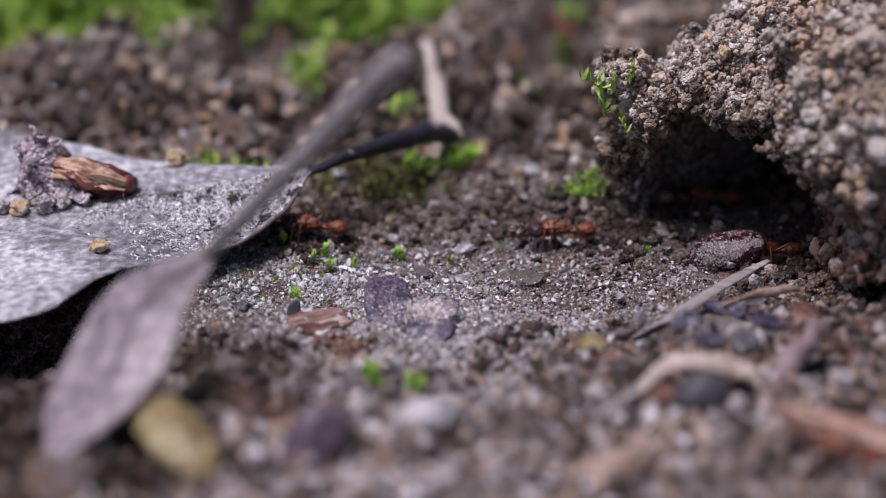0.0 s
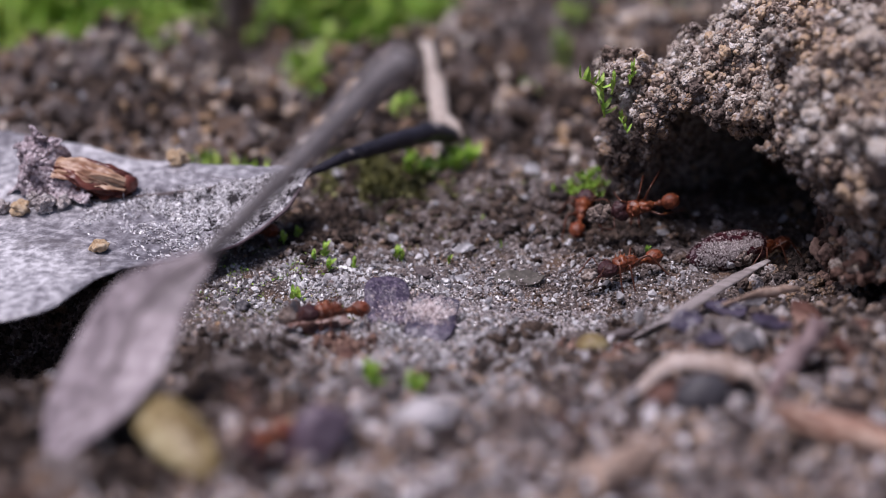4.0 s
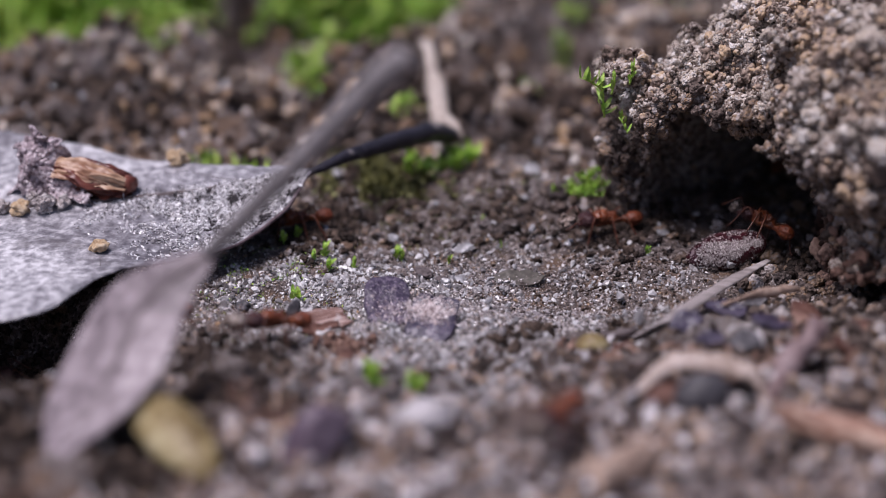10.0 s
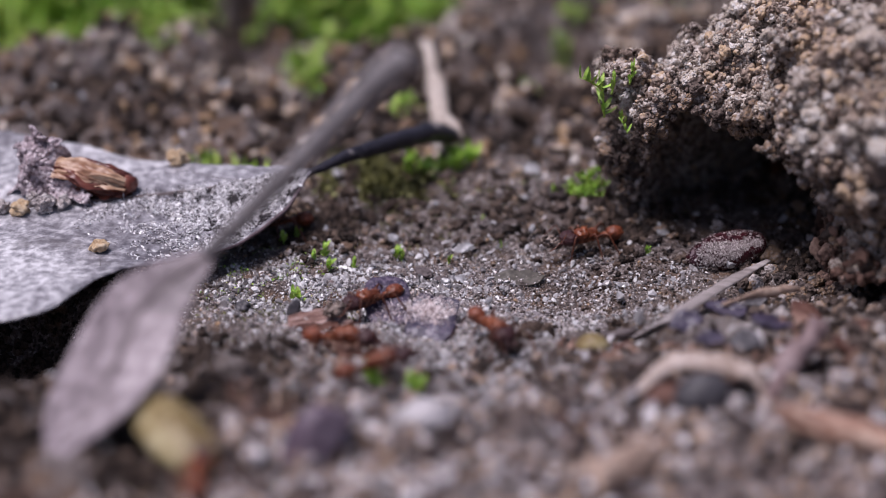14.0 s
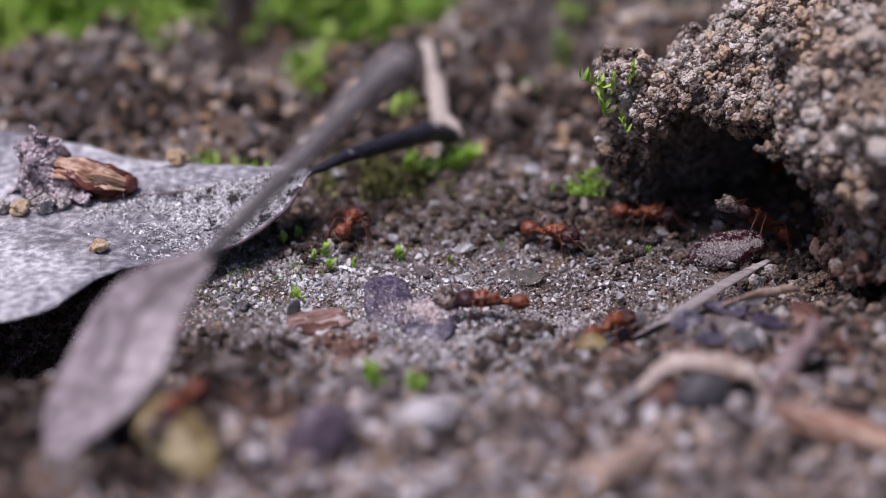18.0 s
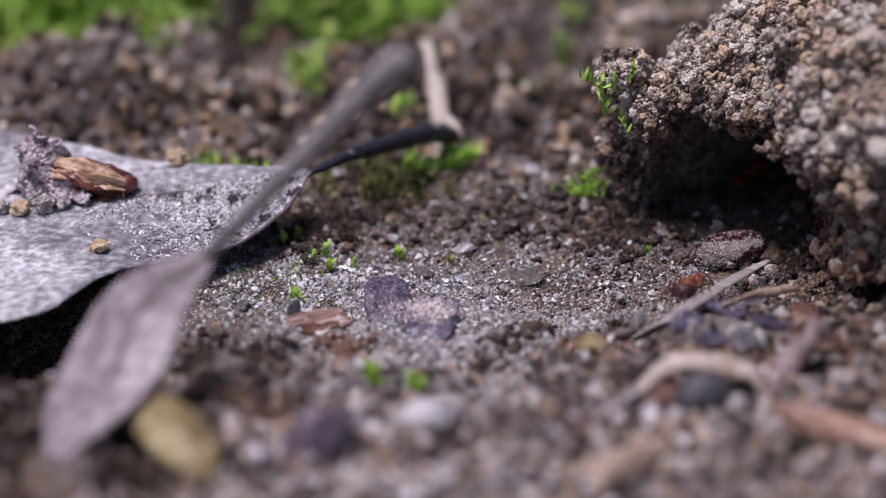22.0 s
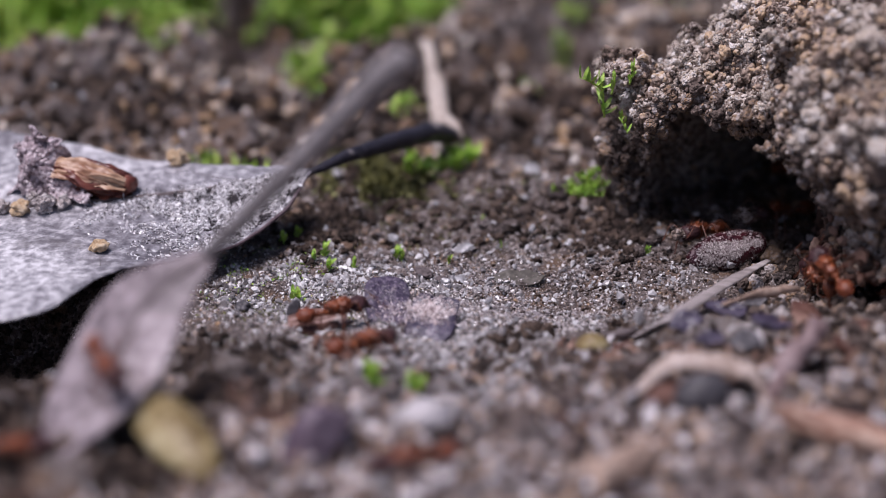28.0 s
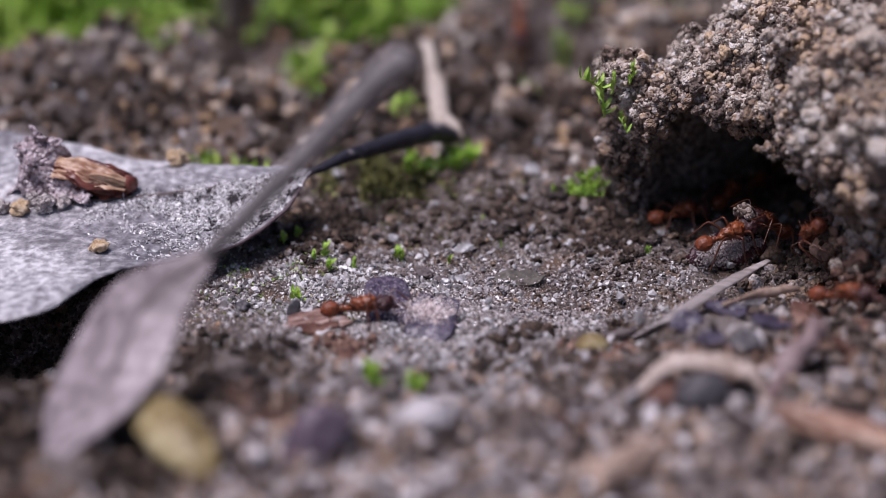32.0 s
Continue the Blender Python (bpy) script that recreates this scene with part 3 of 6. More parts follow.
def bare(x, y):
    """Where litter is left out: the hollow deepening the shade under the grey leaf, the lilac leaf's tip."""
    return (np.hypot((x + 30) / 8.5, (y + 13) / 10) < 1) | (np.hypot((x + 23.6) / 2.2, (y + 35) / 3.5) < 1)


def under_flake(x, y):
    return ((np.abs(x + 3.9) < 1.6) & (np.abs(y + 9.7) < 3.0)) | ((np.abs(x + 0.8) < 1.7) & (np.abs(y + 12.9) < 2.3))


def make_litter():
    rng = np.random.default_rng(8)
    # lumpy soil behind
    x, y = scatter_area(rng, 8600, -52, 40, 13, 84)
    s = rng.uniform(0.4, 1.0, len(x)) ** 2 * np.interp(y, [12, 24, 80], [0.5, 1.25, 1.9])
    s = np.where((np.abs(x - 9.5) < 4.6) & (y > 42) & (y < 60), 0.55, 1.0) * s
    x, y = nearer(x, y)
    p = np.stack([x, y, ground_z(x, y) + s * 0.4], 1)
    kind = fbm(x / 6, y / 6, 0 * x, 3, 16) + 0.25 * rng.normal(size=len(x))
    kind = kind - 0.35 * step(-6, 4, x) - 0.3 * step(44, 30, y) * step(4, -4, x)
    near = y < 34
    for name, pick, m, label in (("soil_crumbs_behind", (kind <= 0.05) & (kind > -0.2), brown_mat, "lumpy brown soil crumbs among the moss"),
                                 ("dry_crumbs_behind", (kind > 0.05) & (kind < 0.54), brown_mat, "reddish-brown and tan soil crumbs among the moss"),
                                 ("pale_crumbs_behind", kind >= 0.54, dry_mat, "pale dry soil crumbs among the moss"), ("humus_behind", kind <= -0.2, humus_shade_mat, "dark crumbly humus among the moss")):
        shapes = [crumb_shape(2, rng, 10) for _ in range(10)]
        tagged(strew(name, shapes, p[pick & near], s[pick & near], rng, m), label, "soil crumbs", kind="stuff")
        tagged(strew(name, [crumb_shape(1, rng, 7) for _ in range(10)], p[pick & ~near], s[pick & ~near], rng, m), label, "soil crumbs", kind="stuff")
    # coarse soil in front
    x, y = scatter_area(rng, 7600, -36, 38, -48, -17)
    s = rng.uniform(0.3, 1.0, len(x)) ** 2 * np.interp(-y, [16, 28, 46], [0.5, 0.85, 0.9])
    keep = ~bare(x, y)
    x, y, s = x[keep], y[keep], s[keep]
    x, y = nearer(x, y)
    p = np.stack([x, y, ground_z(x, y) + s * 0.25], 1)
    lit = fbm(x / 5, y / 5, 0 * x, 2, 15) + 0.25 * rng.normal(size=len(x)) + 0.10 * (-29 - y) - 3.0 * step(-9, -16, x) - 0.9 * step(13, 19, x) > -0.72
    single = np.zeros(len(x), bool)
    single[np.where(lit & (x > -13) & (x < 16) & (y > -38) & (s > 0.28))[0][:300]] = True
    pieces = [sheet_mesh("crumb", *crumb_shape(3, rng, 20), front_piece) for _ in range(10)]
    for q, r in zip(p[single], s[single]):
        part("crumb", pieces[rng.integers(0, 10)], ground, m=Matrix.LocRotScale(Vector(q) * MM, Euler(rng.uniform(0, 6.28, 3)).to_quaternion(), Vector((r, r, r))))
    lit &= ~single
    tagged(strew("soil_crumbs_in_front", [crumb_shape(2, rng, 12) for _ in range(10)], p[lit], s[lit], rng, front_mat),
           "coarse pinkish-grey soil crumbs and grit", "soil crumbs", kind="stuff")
    # left of x = -10 the crumbs' blackish colour carries the leaf's shade too
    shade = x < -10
    for pick, m, label in ((~lit & ~single & ~shade, crumb_mat, "coarse dark brown soil crumbs"), (~lit & ~single & shade, humus_shade_mat, "coarse blackish crumbs beside the stalked leaf, dark soil and painted shade")):
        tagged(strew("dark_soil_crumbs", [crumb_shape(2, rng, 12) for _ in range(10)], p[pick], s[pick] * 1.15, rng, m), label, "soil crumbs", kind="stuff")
    # patches of red-brown bark dust
    c = np.array([(-6.2, -16.4), (-6.6, -17.0), (9, -17), (12, -19.5), (7.5, -30), (-24, -39), (-20, -41), (25, -15), (27, -18), (21.5, -18.5), (16, -18), (-12, -27), (20, -21)])[rng.integers(0, 13, 900)]
    x, y = c[:, 0] + rng.normal(0, 0.95, 900), c[:, 1] + rng.normal(0, 0.8, 900)
    s = rng.uniform(0.12, 0.55, len(x))
    x, y = nearer(x, y)
    p = np.stack([x, y, ground_z(x, y) + s * 0.5], 1)
    tagged(strew("bark_dust", [crumb_shape(2, rng, 10) for _ in range(8)], p, s, rng, red_dust), "red-brown crumbly bark bits in the soil", "bark bits", kind="stuff")
    # dark crumbs: painted shade under the leaf, dark soil by petiole, mound and front
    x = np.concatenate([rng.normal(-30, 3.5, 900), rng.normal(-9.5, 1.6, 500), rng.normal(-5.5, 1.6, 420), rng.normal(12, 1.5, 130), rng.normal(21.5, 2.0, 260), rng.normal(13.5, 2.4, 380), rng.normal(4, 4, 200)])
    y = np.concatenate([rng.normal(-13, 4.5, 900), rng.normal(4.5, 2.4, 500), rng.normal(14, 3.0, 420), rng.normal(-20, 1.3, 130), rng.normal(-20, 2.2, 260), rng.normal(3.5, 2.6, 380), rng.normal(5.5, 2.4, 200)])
    s = rng.uniform(0.15, 0.6, len(x))
    x, y = nearer(x, y)
    p = np.stack([x, y, ground_z(x, y) + s * 0.3], 1)
    tagged(strew("humus", [crumb_shape(2, rng, 12) for _ in range(8)], p, s, rng, humus_shade_mat), "dark crumbs painting shade under the leaf, dark humus elsewhere", "soil crumbs", kind="stuff")
    # crumbs at the mound's foot
    x, y = scatter_area(rng, 900, 21, 40, -22, 2)
    keep = x + 0.5 * y > 14 + rng.uniform(0, 8, len(x))
    x, y = x[keep], y[keep]
    s = rng.uniform(0.25, 0.8, len(x))
    x, y = nearer(x, y)
    p = np.stack([x, y, ground_z(x, y) + s * 0.4], 1)
    tagged(strew("soil_crumbs_at_mound", [crumb_shape(3, rng, 26) for _ in range(8)], p, s, rng, crumb_mat),
           "dark soil crumbs fallen from the mound", "soil crumbs", kind="stuff")
    # small crumbs on the trodden soil
    x, y = scatter_area(rng, 4200, -24, 30, -19, 17)
    keep = fbm(x / 2.6, y / 2.6, 0 * x, 2, 18) + 0.35 * step(0, 8, y) > 0.25 + 0.3 * rng.normal(size=len(x))
    x, y = x[keep], y[keep]
    s = np.clip(np.exp(rng.normal(-1.75, 0.5, len(x))), 0.07, 0.7) * np.interp(y, [-3, 5], [0.55, 1.7])
    x, y = nearer(x, y)
    p = np.stack([x, y, ground_z(x, y) + s * 0.3], 1)
    tagged(strew("small_soil_crumbs", [crumb_shape(2, rng, 12) for _ in range(12)], p, s, rng, crumb_mat),
           "small brown crumbs on trodden soil", "soil crumbs", kind="stuff")
    # sand
    n = 92000
    x, y = scatter_area(rng, n, -24, 29, -22, 12)
    s = np.exp(rng.normal(-2.95, 0.45, n))
    patch = 0.8 * fbm(x / 3, y / 3, 0 * x, 3, 77) + 0.3 * step(12, 4, np.hypot(x - 4, (y + 12)))
    keep = (rng.random(n) < 0.46 + 0.5 * patch - 0.22 * step(7, 13, x) * step(-9, -4, y)) & ~bare(x, y) & ~under_flake(x, y)
    x, y, s = x[keep], y[keep], s[keep]
    x, y = nearer(x, y)
    p = np.stack([x, y, ground_z(x, y) + s * 0.2], 1)
    tagged(strew("sand", [shard_shape(rng) for _ in range(14)], p, s, rng, sand, smooth=False),
           "grey, white and ochre sand grains on the soil", "sand", kind="stuff")
    # pale fine sand washed out around the flakes
    n = 26000
    x, y = rng.normal(-0.5, 8.0, n), rng.normal(-15, 4.6, n)
    keep = fbm(x / 2.6, y / 2.6, 0 * x, 3, 78) > -0.02 + 0.22 * rng.normal(size=n)
    keep &= ~under_flake(x, y)
    x, y = x[keep], y[keep]
    s = np.exp(rng.normal(-2.7, 0.4, len(x)))
    x, y = nearer(x, y)
    p = np.stack([x, y, ground_z(x, y) + s * 0.4], 1)
    tagged(strew("fine_sand", [shard_shape(rng) for _ in range(14)], p, s, rng, fine_sand_mat, smooth=False),
           "pale lavender-grey fine sand on the soil", "sand", kind="stuff")
    # damp dark crumbs clustered on the soil before the flakes
    x, y = scatter_area(rng, 2600, -17, 17, -27, -13)
    keep = fbm(x / 2.4, y / 2.4, 0 * x, 2, 79) - 0.6 * step(8, 5, np.abs(x + 3)) > 0.28 + 0.25 * rng.normal(size=len(x))
    x, y = x[keep], y[keep]
    s = np.clip(np.exp(rng.normal(-1.15, 0.45, len(x))), 0.12, 0.9)
    x, y = nearer(x, y)
    p = np.stack([x, y, ground_z(x, y) + s * 0.3], 1)
    tagged(strew("damp_crumbs", [crumb_shape(2, rng, 14) for _ in range(10)], p, s, rng, humus_shade_mat), "damp dark brown crumbs clustered on the soil", "soil crumbs", kind="stuff")
    # paler coarse sand in front of the flakes
    n = 4200
    x, y = rng.normal(0.5, 6.0, n), rng.normal(-18.5, 3.0, n)
    s = np.clip(np.exp(rng.normal(-2.1, 0.45, n)), 0.05, 0.4)
    x, y = nearer(x, y)
    p = np.stack([x, y, ground_z(x, y) + s * 0.35], 1)
    tagged(strew("coarse_sand", [shard_shape(rng) for _ in range(10)], p, s, rng, clear_sand_mat, smooth=False),
           "pale pinkish coarse sand on the soil", "sand", kind="stuff")
    # clear sand washed together beside the leaf
    n = 5200
    a, r = rng.uniform(0, 6.28, n), rng.random(n) ** 0.6
    x, y = -8.0 + 8.5 * r * np.cos(a), -7.0 + 6.0 * r * np.sin(a)
    keep = fbm(x / 2, y / 2, 0 * x, 2, 91) > -0.1 + 0.25 * rng.normal(size=n)
    x, y = x[keep], y[keep]
    s = np.clip(np.exp(rng.normal(-2.0, 0.45, len(x))), 0.06, 0.45)
    x, y = nearer(x, y)
    p = np.stack([x, y, ground_z(x, y) + s * 0.35], 1)
    tagged(strew("clear_sand", [shard_shape(rng) for _ in range(14)], p, s, rng, clear_sand_mat, smooth=False),
           "clear whitish sand grains beside the grey leaf", "sand", kind="stuff")
    # angular clear shards lying in a band across the trodden soil
    n = 4200
    x, y = rng.uniform(-16, 20, n), rng.normal(-5.5, 4.2, n)
    keep = fbm(x / 2.2, y / 2.2, 0 * x, 2, 92) - 0.5 * step(6, 13, x) > 0.05 + 0.3 * rng.normal(size=n)
    keep &= ~under_flake(x, y)
    x, y = x[keep], y[keep]
    s = np.clip(np.exp(rng.normal(-1.85, 0.42, len(x))), 0.07, 0.45)
    x, y = nearer(x, y)
    p = np.stack([x, y, ground_z(x, y) + s * 0.3], 1)
    tagged(strew("quartz_shards", [shard_shape(rng) for _ in range(14)], p, s, rng, clear_sand_mat, smooth=False),
           "small clear angular quartz shards on the soil", "sand", kind="stuff")
    # milky bits in the coarse soil in front
    x, y = scatter_area(rng, 300, -30, 32, -46, -16)
    s = np.clip(np.exp(rng.normal(-1.2, 0.35, len(x))), 0.15, 0.55)
    keep = ~bare(x, y) & ~((x < -9) & (rng.random(len(x)) < 0.85))
    x, y, s = x[keep], y[keep], s[keep]
    x, y = nearer(x, y)
    p = np.stack([x, y, ground_z(x, y) + s + 0.2], 1)
    tagged(strew("milky_grit", [chip_shape(2, rng) for _ in range(8)], p, s, rng, white_mat, smooth=False),
           "milky white quartz bits in the coarse soil", "grit", kind="stuff")
    # glassy grains catching the light among the flakes
    n = 1500
    x, y = rng.uniform(-17, 18, n), rng.normal(-9.5, 4.5, n)
    keep = ~under_flake(x, y) & (fbm(x / 2.0, y / 2.0, 0 * x, 2, 93) > -0.1 + 0.2 * rng.normal(size=n))
    x, y = x[keep], y[keep]
    s = np.clip(np.exp(rng.normal(-1.95, 0.35, len(x))), 0.08, 0.4)
    x, y = nearer(x, y)
    p = np.stack([x, y, ground_z(x, y) + s * 0.5], 1)
    tagged(strew("glassy_grains", [chip_shape(1, rng) for _ in range(10)], p, s, rng, pale_sand, smooth=False), "glassy white grains glinting on the trodden soil", "sand", kind="stuff")
    # dark specks on the trodden soil before the mound
    x, y = rng.normal(13, 4.5, 650), rng.normal(-5, 4.0, 650)
    s = np.clip(np.exp(rng.normal(-2.1, 0.4, len(x))), 0.06, 0.35)
    x, y = nearer(x, y)
    p = np.stack([x, y, ground_z(x, y) + s * 0.3], 1)
    tagged(strew("dark_specks", [grain_shape(1, rng) for _ in range(8)], p, s, rng, humus_shade_mat), "dark humus specks on the trodden soil", "soil crumbs", kind="stuff")
    # dull fine grit over the rest
    x, y = scatter_area(rng, 6500, -40, 40, -46, 50)
    keep = ~bare(x, y) & ~((x < -9) & (y < -18) & (rng.random(len(x)) < 0.85))
    x, y = x[keep], y[keep]
    s = np.clip(np.exp(rng.normal(-1.55, 0.35, len(x))), 0.1, 0.5) * np.where((y > -17) & (y < 14), 0.55, 1)
    x, y = nearer(x, y)
    p = np.stack([x, y, ground_z(x, y) + s * 0.2], 1)
    tagged(strew("grit", [grain_shape(2, rng) for _ in range(8)], p, s, rng, front_mat, smooth=False),
           "coarse mixed grit lying over the soil", "grit", kind="stuff")


    x, y = scatter_area(rng, 700, -40, 40, -46, 60)
    keep = ~bare(x, y)
    x, y = x[keep], y[keep]
    s = np.clip(np.exp(rng.normal(-1.5, 0.5, len(x))), 0.08, 0.6)
    x, y = nearer(x, y)
    p = np.stack([x, y, ground_z(x, y) + s * 0.9 + 0.25], 1)
    tagged(strew("pale_grit", [chip_shape(2, rng) for _ in range(8)], p, s, rng, quartz, smooth=False),
           "scattered clear quartz bits glinting in the soil", "grit", kind="stuff")


make_litter()


def rest_z(x, y, lift=0.0):
    return float(ground_z(x, y)) + lift


def stone(name, label, category, x, y, size, material, lift=0.3, turn=0, seed=1, level=3, rough=0.12, lean=0, shape=pebble_shape, group="", smooth=True):
    x, y = (float(c) for c in nearer(x, y))
    rng = np.random.default_rng(seed)
    v, f = shape(level, rng) if shape is not pebble_shape else shape(level, rng, rough)
    ob = new(name, sheet_mesh(name, v * np.array(size), f, material, smooth))
    ob.matrix_basis = at_mm(x, y, rest_z(x, y, size[2] * lift), 0, lean, turn)
    return tagged(ob, label, category, group)


# ---- the grey leaf, its petiole, and what lies on it ----
def make_grey_leaf():
    leaf = base_of("dry_leaf", 0, 0, 0)
    tagged(leaf, "large dry grey leaf with pale fuzz lying on soil", "leaf")
    back = [(-10.0, 4.2, 4.6), (-15.3, 6.2, 4.1), (-22.9, 8.3, 3.8), (-32.1, 11.8, 4.4), (-44.4, 15.1, 4.4), (-52, 6, 3)]
    mid = [(-9.9, 3.7, 4.7), (-14.6, 3.0, 4.0), (-21.3, 2.2, 3.4), (-32.9, 0.3, 3.0), (-43.1, -1.1, 2.4), (-53, -2, 2)]
    front = [(-9.9, 3.2, 4.7), (-12.2, -0.9, 2.9), (-16.3, -4.8, 1.9), (-23.4, -10.7, 2.9), (-29.7, -17.6, 2.5), (-50, -12, 1.0)]
    v, f, p = lamina(back, mid, front, 110, 70, 0.14, 0.16, 3)
    part("blade", sheet_mesh("blade", v, f, grey_leaf), leaf)
    rib = curve_points(mid, 30) + np.array([0, 0, 0.1])
    rod("midrib", rib[::3] - np.array([0, 0, 0.12]), (0.30, 0.26, 0.22, 0.18), vein_mat, leaf, "brown-grey midrib", sides=8, n=40)
    rng = np.random.default_rng(4)
    for k, (i, side) in enumerate(((22, -1), (34, 1))):
        js = np.arange(35, 2, -3) if side < 0 else np.arange(35, 67, 3)
        line = np.array([p[min(i + 2 * n, 109), j] for n, j in enumerate(js)]) + np.array([0, 0, 0.05])
        rod("side_vein", line - np.array([0, 0, 0.05]), (0.16, 0.12, 0.06), side_vein_mat, leaf, sides=6, n=24)
    rod("petiole", [(-10.9, 3.45, 4.62), (-9.6, 3.9, 4.78), (-7.1, 6.6, 4.9), (-3.7, 10.7, 4.4), (-1.1, 14.7, 3.6), (0.6, 17.5, 2.3), (0.9, 18.2, 1.8)], (0.12, 0.3, 0.5, 0.76, 0.82, 0.7, 0.4),
        petiole_mat, leaf, "blackish petiole", sides=14, n=40, wobble=0.18)
    # pale dried fuzz matted on the blade, with dark gaps where it has worn off
    def strewn(n, i0, i1, j0, j1, lift, bare):
        i, j = rng.uniform(i0, i1, n), rng.uniform(j0, j1, n)
        a, b = i.astype(int), j.astype(int)
        fi, fj = (i - a)[:, None], (j - b)[:, None]
        q = p[a, b] * (1 - fi) * (1 - fj) + p[a + 1, b] * fi * (1 - fj) + p[a, b + 1] * (1 - fi) * fj + p[a + 1, b + 1] * fi * fj + np.array([0, 0, lift])
        worn = fbm(q[:, 0] / 1.3, q[:, 1] / 1.3, 0 * q[:, 0], 3, 9)
        edge = step(i0, i0 + 10, i) * step(i1, i1 - 16, i) * step(j0, j0 + 8, j)
        keep = (worn > 0.30) if bare else (worn < 0.36)
        return q[keep & (rng.random(n) < 0.15 + 0.85 * edge)]
    fuzz_mat = surface("leaf_fuzz", ((0.05, (0.06, 0.055, 0.058)), (0.28, (0.27, 0.255, 0.262)), (0.52, (0.56, 0.545, 0.555)), (0.85, (0.88, 0.87, 0.88))), 900, 0.8, 0.1, island=1.0)
    q = strewn(17000, 3, 58, 30, 68, 0.08, False)
    flecks = [(v * np.array([1.2, 0.9, 0.5]), f) for v, f in (shard_shape(rng) for _ in range(8))]
    fuzz = strew("fuzz", flecks, q, np.clip(np.exp(rng.normal(-2.35, 0.4, len(q))), 0.05, 0.22), rng, fuzz_mat, smooth=False)
    fuzz.parent = leaf
    tagged(fuzz, kind="stuff")
    q = strewn(5200, 3, 46, 32, 67, 0.06, True)
    worn = strew("worn_specks", [shard_shape(rng) for _ in range(5)], q, rng.uniform(0.06, 0.2, len(q)), rng, surface("worn_leaf", ((0.3, (0.014, 0.012, 0.014)), (0.7, (0.06, 0.052, 0.056))), 900, 0.8, 0.4, island=0.5), smooth=False)
    worn.parent = leaf
    tagged(worn, kind="stuff")
    q = strewn(700, 8, 60, 32, 68, 0.14, False)
    fibres = [tube([(-0.5, 0, 0), (-0.15, 0.12 * s, 0.05), (0.2, -0.05, 0.1), (0.5, 0.15 * s, 0)], (0.028, 0.035, 0.02), 3, 6) for s in (1, -1, 2)]
    mat = strew("fibre_mat", fibres, q, rng.uniform(0.4, 1.1, len(q)), rng, fuzz_mat)
    mat.parent = leaf
    tagged(mat, kind="stuff")
    rod("rim", p[0:58:3, 69], (0.06, 0.14, 0.14, 0.10, 0.05), rim_mat, leaf, "dark mauve curled rim", sides=8, n=60)
    for k in range(5):
        a = p[40 + 6 * k, 66]
        rod("hair", [a, a + np.array([0.15, -0.25, 0.5]), a + np.array([0.1, -0.5, 0.95])], (0.03, 0.012), twig_mat, leaf, sides=4, n=6)
    return p


leaf_grid = make_grey_leaf()


def leaf_top(x, y):
    d = (leaf_grid[..., 0] - x) ** 2 + (leaf_grid[..., 1] - y) ** 2
    return float(leaf_grid.reshape(-1, 3)[d.argmin()][2])


def make_husk():
    """A bud husk of overlapping papery scales."""
    x, y = -26.0, 2.6
    husk = base_of("bud_husk", x, y, leaf_top(x, y) + 1.2, 0, 10, -6)
    tagged(husk, "reddish-brown papery bud husk lying on the grey leaf", "bud husk")
    rng = np.random.default_rng(12)
    for k in range(6):
        a0 = k * 2 * np.pi / 6 + rng.uniform(-0.2, 0.2)
        n, m = 44, 22
        u = np.linspace(0, 1, n)[:, None] + 0 * np.zeros((1, m))
        w = np.linspace(-0.95, 0.95, m)[None] + 0 * u
        r = 1.36 * np.sin(np.pi * np.clip(0.16 + 0.74 * u, 0, 1)) ** 0.7 + 0.12 * (k % 3) - 0.08
        r = r + 0.34 * fbm(w * 3.2 + k * 7, u * 2.2, 0 * u, 3, 70 + k) + 0.17 * fbm(w * 9, u * 6, 0 * u + k, 3, 80)
        ang = a0 + w * (1 - 0.25 * u) + 0.45 * u + 0.15 * fbm(u * 3, w * 0, 0 * u + k, 2, 90)
        xx = -3.1 + (5.5 + 0.6 * rng.random()) * u + 0.3 * fbm(w * 4, 0 * u, 0 * u + k, 2, 95) * u
        o = np.stack([xx, r * np.cos(ang), 0.86 * r * np.sin(ang)], -1)
        q = np.stack([xx, (r - 0.09) * np.cos(ang), 0.86 * (r - 0.09) * np.sin(ang)], -1)
        i, j = np.meshgrid(np.arange(n - 1), np.arange(m - 1), indexing="ij")
        f = np.stack([i * m + j, (i + 1) * m + j, (i + 1) * m + j + 1, i * m + j + 1], -1).reshape(-1, 4)
        part("scale", sheet_mesh("scale", np.vstack([o.reshape(-1, 3), q.reshape(-1, 3)]), np.concatenate([f, f[:, ::-1] + n * m]), husk_pale if k == 2 else husk_mat), husk)
    v, f = tube([(2.2, 0, 0), (2.8, 0.1, 0), (3.15, 0.1, -0.1)], (0.75, 0.8, 0.35), sides=14, n=10, wobble=0.5)
    part("stub", sheet_mesh("stub", v, f, husk_mat), husk, "frayed dark end")


make_husk()


